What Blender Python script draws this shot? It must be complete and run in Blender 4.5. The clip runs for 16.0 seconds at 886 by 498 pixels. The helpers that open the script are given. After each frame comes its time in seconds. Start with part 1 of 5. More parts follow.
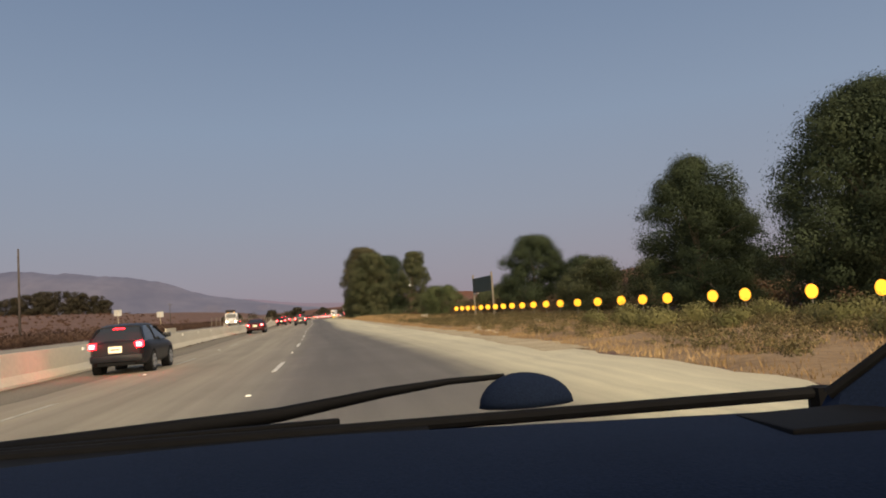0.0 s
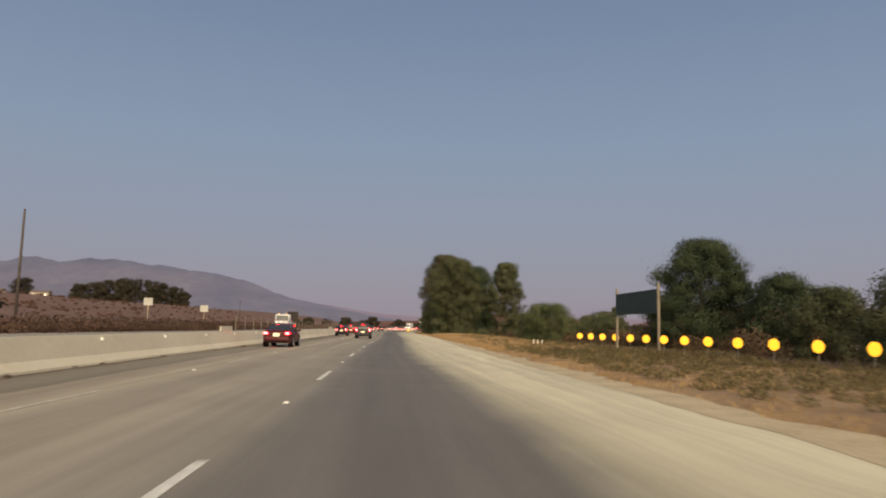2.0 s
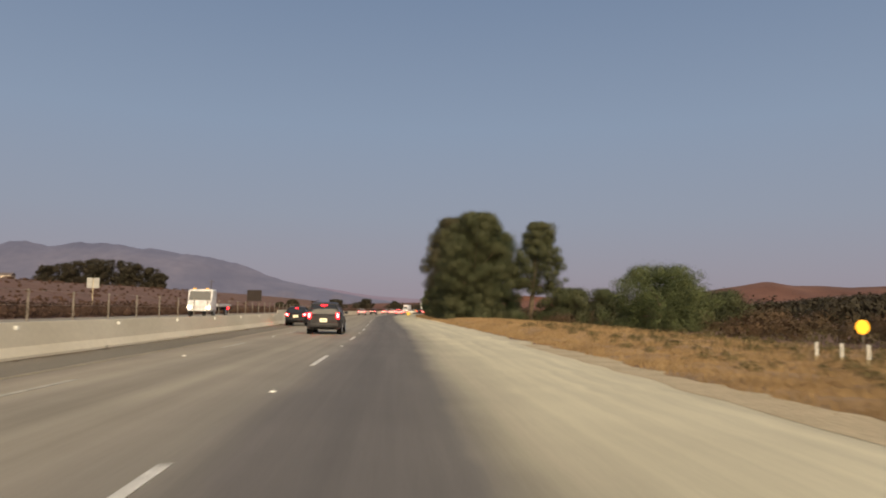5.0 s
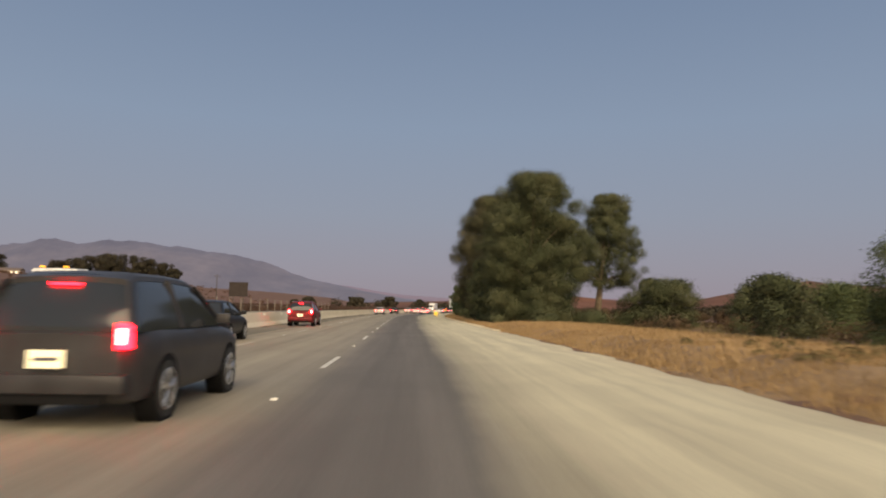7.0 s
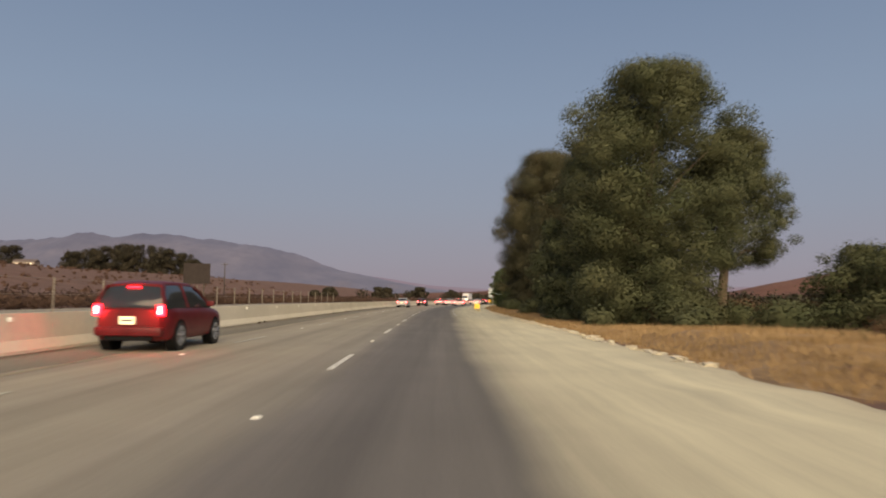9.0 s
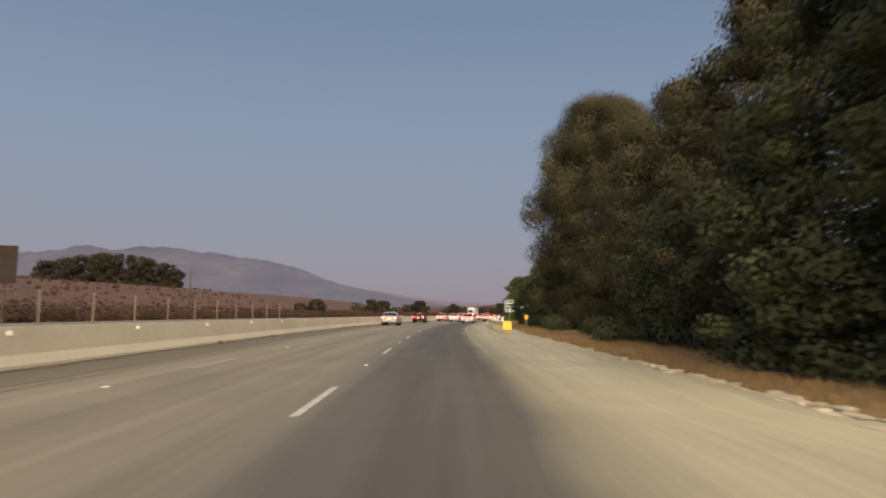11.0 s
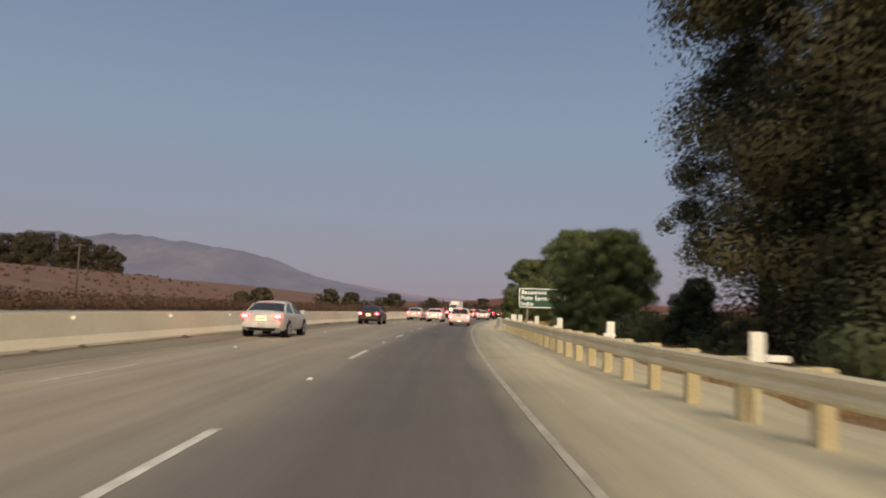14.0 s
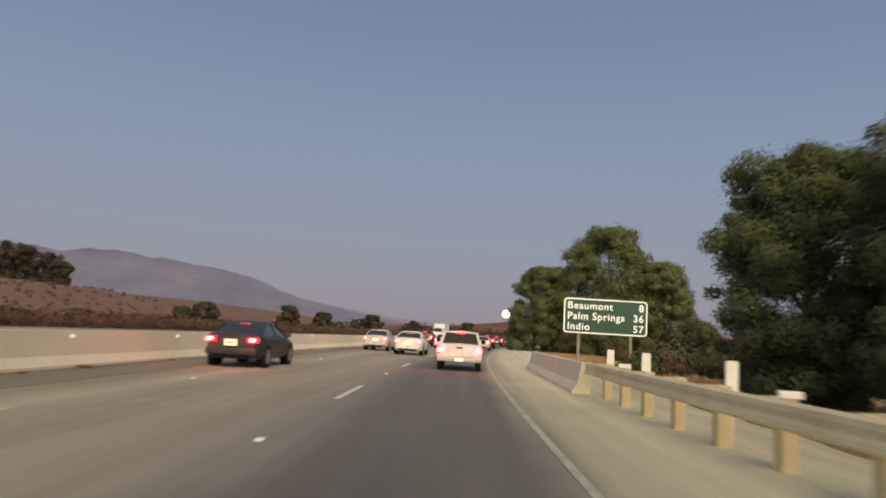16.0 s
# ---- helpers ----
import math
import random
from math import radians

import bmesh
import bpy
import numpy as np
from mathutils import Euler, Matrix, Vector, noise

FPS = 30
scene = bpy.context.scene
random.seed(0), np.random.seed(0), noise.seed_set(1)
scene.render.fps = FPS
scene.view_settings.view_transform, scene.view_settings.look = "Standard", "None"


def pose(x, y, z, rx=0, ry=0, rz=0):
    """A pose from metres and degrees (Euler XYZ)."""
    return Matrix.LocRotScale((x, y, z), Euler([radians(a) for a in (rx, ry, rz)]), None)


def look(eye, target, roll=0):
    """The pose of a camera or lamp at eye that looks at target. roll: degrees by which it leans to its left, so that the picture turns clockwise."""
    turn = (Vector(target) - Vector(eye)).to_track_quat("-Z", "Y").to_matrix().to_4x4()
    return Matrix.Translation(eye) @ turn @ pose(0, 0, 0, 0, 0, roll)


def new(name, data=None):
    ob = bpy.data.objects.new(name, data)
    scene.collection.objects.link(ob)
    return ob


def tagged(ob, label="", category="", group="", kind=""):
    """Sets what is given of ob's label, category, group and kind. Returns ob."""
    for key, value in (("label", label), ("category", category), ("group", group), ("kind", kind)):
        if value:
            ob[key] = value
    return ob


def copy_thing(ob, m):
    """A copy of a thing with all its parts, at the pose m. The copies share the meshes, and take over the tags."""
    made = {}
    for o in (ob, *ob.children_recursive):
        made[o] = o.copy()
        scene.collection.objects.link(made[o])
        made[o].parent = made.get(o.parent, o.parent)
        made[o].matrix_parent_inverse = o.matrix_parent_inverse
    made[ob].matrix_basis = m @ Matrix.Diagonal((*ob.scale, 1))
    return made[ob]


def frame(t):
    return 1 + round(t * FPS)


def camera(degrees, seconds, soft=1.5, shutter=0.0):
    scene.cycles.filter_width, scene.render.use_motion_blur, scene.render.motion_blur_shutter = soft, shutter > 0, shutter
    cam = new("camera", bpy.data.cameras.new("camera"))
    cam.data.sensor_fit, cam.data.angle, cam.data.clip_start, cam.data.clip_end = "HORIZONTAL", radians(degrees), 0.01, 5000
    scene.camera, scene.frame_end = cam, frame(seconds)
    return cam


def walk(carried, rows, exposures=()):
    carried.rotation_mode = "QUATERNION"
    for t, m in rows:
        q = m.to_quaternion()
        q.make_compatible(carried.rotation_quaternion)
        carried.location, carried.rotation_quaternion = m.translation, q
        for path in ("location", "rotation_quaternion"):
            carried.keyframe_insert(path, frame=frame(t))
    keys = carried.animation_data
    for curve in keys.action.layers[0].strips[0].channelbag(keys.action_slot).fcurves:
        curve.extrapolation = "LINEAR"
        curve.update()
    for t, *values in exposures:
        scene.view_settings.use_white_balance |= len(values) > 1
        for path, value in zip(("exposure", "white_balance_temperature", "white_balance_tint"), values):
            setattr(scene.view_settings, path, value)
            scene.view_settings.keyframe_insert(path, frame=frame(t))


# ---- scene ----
cam = camera(64.0, 16.0, soft=1.9, shutter=0.4)
# seconds, x, y, z, tilt, lean, turn
PATH = [
    (0, 0.00, 0.00, 1.36, 94.64, 4.05, -10.49),
    (0.5, 0.37, 7.47, 1.36, 96.26, 2.56, -8.30),
    (1, 0.67, 14.92, 1.36, 96.25, 1.76, -3.46),
    (1.5, 0.94, 22.37, 1.36, 96.50, 0.36, -4.23),
    (2, 1.12, 29.82, 1.36, 96.40, -1.28, -4.42),
    (2.5, 1.28, 37.27, 1.36, 96.76, -0.32, -4.86),
    (3, 1.36, 44.72, 1.36, 97.67, -0.51, -4.53),
    (3.5, 1.42, 52.16, 1.36, 96.48, -2.02, -6.60),
    (4, 1.41, 59.61, 1.36, 95.94, -0.09, -7.20),
    (4.5, 1.43, 67.09, 1.36, 96.67, -0.43, -4.97),
    (5, 1.41, 74.66, 1.36, 94.96, -0.79, -4.80),
    (7.5, 2.12, 113.03, 1.36, 94.74, -0.37, -1.78),
    (8, 2.14, 120.89, 1.36, 94.45, 0.67, -1.14),
    (8.5, 2.16, 128.87, 1.36, 94.65, -0.87, -1.26),
    (9, 2.11, 136.98, 1.36, 94.06, -0.76, -0.26),
    (9.5, 2.05, 145.22, 1.36, 94.86, -1.90, -0.68),
    (10, 1.96, 153.56, 1.36, 95.47, -0.94, 0.08),
    (12.5, 1.71, 195.31, 1.36, 94.82, -1.83, -1.36),
    (13, 2.00, 203.29, 1.36, 95.29, -1.49, -2.63),
    (13.5, 2.11, 211.28, 1.36, 94.51, -1.85, -2.55),
    (14, 2.36, 219.62, 1.36, 94.89, -2.10, -1.99),
    (14.5, 2.50, 228.07, 1.36, 95.04, -1.93, -1.56),
    (15, 2.80, 236.57, 1.36, 95.27, -2.19, -1.40),
    (15.5, 3.13, 245.12, 1.36, 95.93, -3.63, -1.14),
    (16, 3.59, 253.41, 1.36, 96.90, -3.36, -3.41),
]
# the view starts at rest over the dashboard
PATH.insert(1, (0.04, *PATH[0][1:]))
walk(cam, [(r[0], pose(*r[1:])) for r in PATH])

# ---- world, sun, exposure ----
scene.view_settings.exposure = 0.0
world = bpy.data.worlds.new("dusk_sky")
scene.world = world
world.use_nodes = True
wn = world.node_tree.nodes
wl = world.node_tree.links
bg = wn["Background"]
sky = wn.new("ShaderNodeTexSky")
sky.sky_type = 'NISHITA'
sky.sun_disc = False
sky.sun_elevation = radians(3.0)
sky.sun_rotation = radians(180.0)
sky.dust_density = 2.0
sky.ozone_density = 2.0
tc = wn.new("ShaderNodeTexCoord")
sep = wn.new("ShaderNodeSeparateXYZ")
wl.new(tc.outputs["Generated"], sep.inputs[0])
ramp = wn.new("ShaderNodeValToRGB")
wl.new(sep.outputs["Z"], ramp.inputs[0])
els = ramp.color_ramp.elements
els[0].position, els[0].color = 0.0, (0.355, 0.30, 0.342, 1)
els[1].position, els[1].color = 1.0, (0.14, 0.20, 0.32, 1)
for pos, col in ((0.05, (0.345, 0.325, 0.385, 1)), (0.13, (0.315, 0.345, 0.43, 1)), (0.25, (0.275, 0.342, 0.46, 1)), (0.42, (0.20, 0.268, 0.395, 1))):
    e = els.new(pos)
    e.color = col
mixw = wn.new("ShaderNodeMixRGB")
mixw.inputs[0].default_value = 0.88
skyk = wn.new("ShaderNodeVectorMath")
skyk.operation = 'SCALE'
skyk.inputs[3].default_value = 0.08
wl.new(sky.outputs[0], skyk.inputs[0])
wl.new(skyk.outputs[0], mixw.inputs[1])
wl.new(ramp.outputs[0], mixw.inputs[2])
wl.new(mixw.outputs[0], bg.inputs[0])
bg.inputs[1].default_value = 1.0

# afterglow of the set sun, low in the west behind the car
sun = new("sun", bpy.data.lights.new("sun", 'SUN'))
# strength also stands in for headlamp light that would travel with the car
sun.data.energy = 4.7
sun.data.angle = radians(60)
sun.data.color = (1.0, 0.78, 0.49)
sun.matrix_world = look((0, 0, 0), (-0.16, 1.0, -0.58))


# ---- materials ----
def mat(name, c1, c2=None, rough=0.8, scale=3.0, bump=0.0, metal=0.0, fine=40.0, island=0.0, coords="Object", emit=None, power=0.0, stretch=None, vary=0.2):
    m = bpy.data.materials.new(name)
    m.use_nodes = True
    n, l = m.node_tree.nodes, m.node_tree.links
    b = n["Principled BSDF"]
    b.inputs["Roughness"].default_value = rough
    b.inputs["Metallic"].default_value = metal
    b.inputs["Base Color"].default_value = (*c1, 1)
    if emit:
        b.inputs["Emission Color"].default_value = (*emit, 1)
        b.inputs["Emission Strength"].default_value = power
    if c2 is None:
        return m
    t = n.new("ShaderNodeTexCoord")
    big = n.new("ShaderNodeTexNoise")
    big.inputs["Scale"].default_value = 1.0 / scale
    big.inputs["Detail"].default_value = 5
    small = n.new("ShaderNodeTexNoise")
    small.inputs["Scale"].default_value = fine
    small.inputs["Detail"].default_value = 3
    for q in (big, small):
        l.new(t.outputs[coords], q.inputs["Vector"])
    if stretch:
        mp = n.new("ShaderNodeMapping")
        mp.inputs["Scale"].default_value = stretch
        l.new(t.outputs[coords], mp.inputs["Vector"])
        l.new(mp.outputs[0], big.inputs["Vector"])
    r = n.new("ShaderNodeMapRange")
    r.inputs["From Min"].default_value, r.inputs["From Max"].default_value = 0.32, 0.68
    l.new(big.outputs["Fac"], r.inputs["Value"])
    mx = n.new("ShaderNodeMixRGB")
    mx.inputs[1].default_value, mx.inputs[2].default_value = (*c1, 1), (*c2, 1)
    l.new(r.outputs[0], mx.inputs[0])
    v = n.new("ShaderNodeMapRange")
    v.inputs["From Min"].default_value, v.inputs["From Max"].default_value = 0.3, 0.7
    v.inputs["To Min"].default_value, v.inputs["To Max"].default_value = 1 - vary, 1 + vary
    l.new(small.outputs["Fac"], v.inputs["Value"])
    hs = n.new("ShaderNodeHueSaturation")
    l.new(mx.outputs[0], hs.inputs["Color"])
    last = v.outputs[0]
    if island:
        g = n.new("ShaderNodeNewGeometry")
        iv = n.new("ShaderNodeMapRange")
        iv.inputs["To Min"].default_value, iv.inputs["To Max"].default_value = 1 - island, 1 + island
        l.new(g.outputs["Random Per Island"], iv.inputs["Value"])
        mu = n.new("ShaderNodeMath")
        mu.operation = 'MULTIPLY'
        l.new(last, mu.inputs[0])
        l.new(iv.outputs[0], mu.inputs[1])
        last = mu.outputs[0]
    l.new(last, hs.inputs["Value"])
    l.new(hs.outputs[0], b.inputs["Base Color"])
    if bump:
        bp = n.new("ShaderNodeBump")
        bp.inputs["Strength"].default_value = bump
        bp.inputs["Distance"].default_value = 0.02
        l.new(small.outputs["Fac"], bp.inputs["Height"])
        l.new(bp.outputs[0], b.inputs["Normal"])
    return m


def road_surface():
    """Worn road: surfacings and wheel tracks laid out across the road by the UV's u (metres), long streaks and fine grit."""
    m = bpy.data.materials.new("worn_road")
    m.use_nodes = True
    n, l = m.node_tree.nodes, m.node_tree.links
    b = n["Principled BSDF"]
    b.inputs["Roughness"].default_value = 0.85
    uv = n.new("ShaderNodeUVMap")
    uv.uv_map = "across"

    def field(sx, sy, detail, rough=0.55):
        mp = n.new("ShaderNodeMapping")
        mp.inputs["Scale"].default_value = (sx, sy, 1)
        l.new(uv.outputs[0], mp.inputs["Vector"])
        t = n.new("ShaderNodeTexNoise")
        t.inputs["Scale"].default_value = 1.0
        t.inputs["Detail"].default_value = detail
        t.inputs["Roughness"].default_value = rough
        l.new(mp.outputs[0], t.inputs["Vector"])
        return t.outputs["Fac"]

    def math_node(op, a, c):
        q = n.new("ShaderNodeMath")
        q.operation = op
        for i, v in enumerate((a, c)):
            if isinstance(v, (int, float)):
                q.inputs[i].default_value = v
            else:
                l.new(v, q.inputs[i])
        return q.outputs[0]

    s = n.new("ShaderNodeSeparateXYZ")
    l.new(uv.outputs[0], s.inputs[0])
    wob = math_node('MULTIPLY', math_node('SUBTRACT', field(0.5, 0.22, 6), 0.5), 0.75)
    u = math_node('DIVIDE', math_node('ADD', math_node('ADD', s.outputs["X"], wob), 9.6), 16.0)
    r = n.new("ShaderNodeValToRGB")
    l.new(u, r.inputs[0])
    stops = ((-9.5, (0.15, 0.128, 0.095)), (-8.1, (0.155, 0.135, 0.1)), (-7.7, (0.34, 0.295, 0.22)), (-6.9, (0.29, 0.25, 0.19)), (-6.2, (0.35, 0.305, 0.228)), (-5.6, (0.33, 0.29, 0.222)), (-4.7, (0.275, 0.243, 0.185)),
             (-3.6, (0.32, 0.285, 0.22)), (-2.7, (0.275, 0.245, 0.195)), (-2.1, (0.26, 0.235, 0.19)), (-1.5, (0.165, 0.15, 0.135)), (-0.7, (0.13, 0.12, 0.11)), (0.1, (0.15, 0.138, 0.125)), (0.7, (0.15, 0.138, 0.122)),
             (1.3, (0.38, 0.345, 0.25)), (2.2, (0.56, 0.515, 0.365)), (4.6, (0.62, 0.57, 0.405)), (6.0, (0.5, 0.44, 0.31)))
    e = r.color_ramp.elements
    e[0].position, e[0].color = (stops[0][0] + 9.6) / 16.0, (*stops[0][1], 1)
    e[1].position, e[1].color = (stops[-1][0] + 9.6) / 16.0, (*stops[-1][1], 1)
    for p, c in stops[1:-1]:
        q = e.new((p + 9.6) / 16.0)
        q.color = (*c, 1)
    val = math_node('MULTIPLY', math_node('ADD', 0.62, math_node('MULTIPLY', field(2.2, 0.05, 5), 0.76)), math_node('ADD', 0.78, math_node('MULTIPLY', field(26, 20, 3, 0.7), 0.44)))
    val = math_node('MULTIPLY', val, math_node('ADD', 0.8, math_node('MULTIPLY', field(0.35, 0.3, 5), 0.4)))
    hs = n.new("ShaderNodeHueSaturation")
    l.new(r.outputs[0], hs.inputs["Color"])
    l.new(val, hs.inputs["Value"])
    l.new(hs.outputs[0], b.inputs["Base Color"])
    bp = n.new("ShaderNodeBump")
    bp.inputs["Strength"].default_value = 0.3
    bp.inputs["Distance"].default_value = 0.01
    l.new(field(40, 40, 3, 0.7), bp.inputs["Height"])
    l.new(bp.outputs[0], b.inputs["Normal"])
    return m


M_ROAD = road_surface()
M_FARROAD = mat("far_carriageway", (0.24, 0.215, 0.17), (0.32, 0.285, 0.225), 0.9, 2.0, 0.2, fine=12, stretch=(1.6, 0.05, 1))
M_WALL = mat("barrier_concrete", (0.62, 0.565, 0.44), (0.71, 0.65, 0.52), 0.9, 4, 0.04, fine=7, vary=0.05)
M_DIRT = mat("swept_dirt", (0.16, 0.125, 0.082), (0.25, 0.2, 0.14), 0.95, 0.8, 0.5, fine=9)
M_MEDSTRIP = mat("dusty_dark_asphalt", (0.165, 0.145, 0.108), (0.225, 0.198, 0.152), 0.92, 2.2, 0.25, fine=14, stretch=(1.4, 0.12, 1))
M_RUBBLE = mat("broken_pale_concrete", (0.56, 0.51, 0.40), (0.70, 0.65, 0.53), 0.95, 0.5, 0.4, fine=14)
M_SAND = mat("pale_roadside_sand", (0.40, 0.325, 0.205), (0.52, 0.43, 0.28), 0.95, 1.2, 0.4, fine=11)
M_VERGE = mat("dusty_verge_soil", (0.195, 0.125, 0.066), (0.33, 0.225, 0.125), 0.95, 2.2, 0.6, fine=5)
M_GROUND = mat("dry_earth", (0.115, 0.062, 0.046), (0.17, 0.094, 0.068), 0.95, 9, 0.5, fine=2.5)
M_GRASS = mat("dry_grass", (0.27, 0.18, 0.09), (0.44, 0.31, 0.165), 0.95, 3, 0.0, fine=3, island=0.22)
M_SCRUB = mat("olive_scrub", (0.105, 0.092, 0.046), (0.17, 0.135, 0.068), 0.95, 3, 0.0, fine=3, island=0.4)
M_LEAF = mat("dusty_green_leaves", (0.065, 0.077, 0.040), (0.106, 0.11, 0.059), 0.9, 3.0, 0.0, fine=1.2, island=0.18)
M_LEAF2 = mat("deep_green_leaves", (0.072, 0.093, 0.043), (0.125, 0.145, 0.067), 0.9, 3.0, 0.0, fine=1.2, island=0.18)
# leaf colour darkened to carry the shade within the big roadside clump
M_LEAF3 = mat("shaded_brown_leaves", (0.054, 0.056, 0.033), (0.112, 0.1, 0.058), 0.9, 4.0, 0.0, fine=1.2, island=0.18)
M_LEAF4 = mat("dark_green_leaves", (0.034, 0.048, 0.027), (0.058, 0.074, 0.04), 0.9, 3.0, 0.0, fine=1.2, island=0.18)
M_HEDGE = mat("dark_hedge_leaves", (0.035, 0.034, 0.024), (0.06, 0.05, 0.035), 0.9, 6.0, 0.0, fine=2, island=0.3)
M_BRUSH = mat("dead_brown_brush", (0.08, 0.052, 0.041), (0.115, 0.074, 0.057), 0.95, 5.0, 0.0, fine=2, island=0.2)
M_BANKBRUSH = mat("withered_reddish_brush", (0.1, 0.06, 0.045), (0.135, 0.082, 0.06), 0.95, 5.0, 0.0, fine=2, island=0.2)
M_BRUSH2 = mat("brown_green_brush", (0.07, 0.055, 0.034), (0.125, 0.08, 0.05), 0.95, 5.0, 0.0, fine=2, island=0.2)
M_OLIVE = mat("yellow_olive_shrub_leaves", (0.12, 0.12, 0.05), (0.19, 0.175, 0.075), 0.95, 2.0, 0.0, fine=2, island=0.2)
M_BARK = mat("bark", (0.10, 0.075, 0.05), (0.17, 0.13, 0.09), 0.95, 0.6, 0.6, fine=14)
# the air's haze over both ranges is put in as emitted colour
M_MOUNT = mat("haze_glow_mountain", (0.035, 0.032, 0.034), (0.075, 0.065, 0.065), 1.0, 220, 0.0, fine=0.02, emit=(0.102, 0.098, 0.136), power=1.0)
M_MOUNT2 = mat("haze_glow_far_ridge", (0.04, 0.035, 0.04), (0.05, 0.045, 0.05), 1.0, 300, 0.0, fine=0.02, emit=(0.205, 0.15, 0.185), power=1.0)
M_HILL = mat("brown_hill", (0.105, 0.046, 0.032), (0.16, 0.072, 0.048), 1.0, 60, 0.0, fine=0.4)
M_WHITE = mat("white_road_paint", (0.5, 0.48, 0.42), (0.8, 0.78, 0.72), 0.7, 0.4, 0.1, fine=14)
M_FADED = mat("faded_edge_paint", (0.34, 0.32, 0.26), (0.55, 0.52, 0.44), 0.8, 0.4, 0.1, fine=14)
M_YELLOWP = mat("yellow_road_paint", (0.31, 0.27, 0.18), (0.40, 0.345, 0.22), 0.8, 0.5, 0.1)
M_STEEL = mat("galvanised_steel", (0.63, 0.55, 0.36), (0.75, 0.665, 0.455), 0.9, 0.8, 0.06)
M_FENCE = mat("weathered_fence_steel", (0.2, 0.18, 0.15), (0.3, 0.27, 0.22), 0.8, 0.5, 0.1)
M_WOOD = mat("pale_timber", (0.56, 0.47, 0.28), (0.68, 0.585, 0.375), 0.9, 0.4, 0.2, fine=30)
M_POLE = mat("dark_pole_wood", (0.06, 0.05, 0.045), (0.1, 0.085, 0.075), 0.9, 0.5, 0.3)
M_DARKBOARD = mat("dark_weathered_board", (0.028, 0.021, 0.02), (0.042, 0.032, 0.029), 0.9, 0.5, 0.2)
M_GREEN = mat("sign_green", (0.012, 0.06, 0.04), (0.016, 0.07, 0.047), 0.45, 0.8)
M_TEAL = mat("weathered_sign_green", (0.02, 0.042, 0.038), (0.028, 0.055, 0.048), 0.7, 0.8)
# border and letters glow slightly, light put into the white itself
M_SIGNW = mat("sign_white_glow", (0.85, 0.85, 0.83), rough=0.4, emit=(1, 1, 0.93), power=0.25)
M_SIGNBACK = mat("sign_aluminium", (0.4, 0.4, 0.38), (0.5, 0.5, 0.48), 0.5, 0.6, metal=0.5)
# reflectors emit the headlamp shine they would send back; also used for marker lamps
M_AMBER = mat("glowing_amber_lens", (0.8, 0.4, 0.03), rough=0.3, emit=(1.0, 0.47, 0.03), power=1.15)
# yellow and amber sheets glow in place of returned headlamp light
M_YELLOW = mat("yellow_reflective_glow", (0.75, 0.5, 0.05), (0.8, 0.58, 0.08), 0.5, 0.15, emit=(1.0, 0.66, 0.05), power=0.6)
M_ORANGE = mat("amber_reflective_glow", (0.6, 0.36, 0.04), (0.68, 0.42, 0.05), 0.5, 0.1, emit=(1.0, 0.55, 0.04), power=0.3)
M_SIGNPOST = mat("weathered_sign_post", (0.2, 0.17, 0.13), (0.29, 0.25, 0.19), 0.9, 0.5, 0.3, fine=20)
# weak emission stands for the headlamp light this sheet throws back
M_WHITEREF = mat("white_reflective_glow", (0.68, 0.65, 0.55), (0.75, 0.72, 0.64), 0.5, 0.2, emit=(1, 0.96, 0.82), power=0.2)
M_GLASS = mat("dark_car_glass", (0.03, 0.034, 0.04), rough=0.08)
M_TYRE = mat("tyre_rubber", (0.025, 0.025, 0.025), (0.04, 0.04, 0.04), 0.9, 0.2)
M_RIM = mat("alloy_rim", (0.5, 0.5, 0.5), rough=0.35, metal=0.8)
M_BLACK = mat("black_trim", (0.004, 0.004, 0.005), (0.007, 0.007, 0.008), 0.8, 0.3, fine=30)
M_BLACK.node_tree.nodes["Principled BSDF"].inputs["Specular IOR Level"].default_value = 0.2
M_TAIL = mat("lit_tail_lamp", (0.5, 0.02, 0.02), rough=0.3, emit=(1.0, 0.004, 0.009), power=30.0)
M_TAILC = mat("bright_tail_lamp_core", (0.8, 0.3, 0.25), rough=0.3, emit=(1.0, 0.62, 0.55), power=6.0)
M_HEAD = mat("lit_headlamp", (0.9, 0.85, 0.7), rough=0.3, emit=(1.0, 0.80, 0.5), power=12.0)
# plate emits the light that would fall on it
M_PLATE = mat("licence_plate_glow", (0.8, 0.72, 0.5), rough=0.5, emit=(1.0, 0.85, 0.5), power=0.8)
M_BAR = mat("dark_bar", (0.1, 0.1, 0.12), rough=0.6)
M_MOON = mat("moon", (0.9, 0.85, 0.7), rough=1.0, emit=(1.0, 0.90, 0.72), power=1.6)
M_HOUSE = mat("house_plaster", (0.42, 0.36, 0.3), (0.5, 0.44, 0.37), 0.9, 2.0)
M_ROOF = mat("house_roof", (0.13, 0.1, 0.09), (0.18, 0.14, 0.12), 0.9, 1.0)
M_LITWIN = mat("lit_window", (0.9, 0.8, 0.6), rough=0.5, emit=(1.0, 0.8, 0.55), power=1.2)
M_DASH = mat("dark_blue_dashboard", (0.0085, 0.0155, 0.037), (0.012, 0.021, 0.048), 0.95, 0.3, 0.15, fine=300)
M_DASH.node_tree.nodes["Principled BSDF"].inputs["Specular IOR Level"].default_value = 0.15

for m in (M_LEAF, M_LEAF2, M_LEAF3, M_LEAF4, M_HEDGE, M_BRUSH, M_BRUSH2, M_BANKBRUSH, M_OLIVE, M_SCRUB, M_GRASS):
    m.node_tree.nodes["Principled BSDF"].inputs["Specular IOR Level"].default_value = 0.12


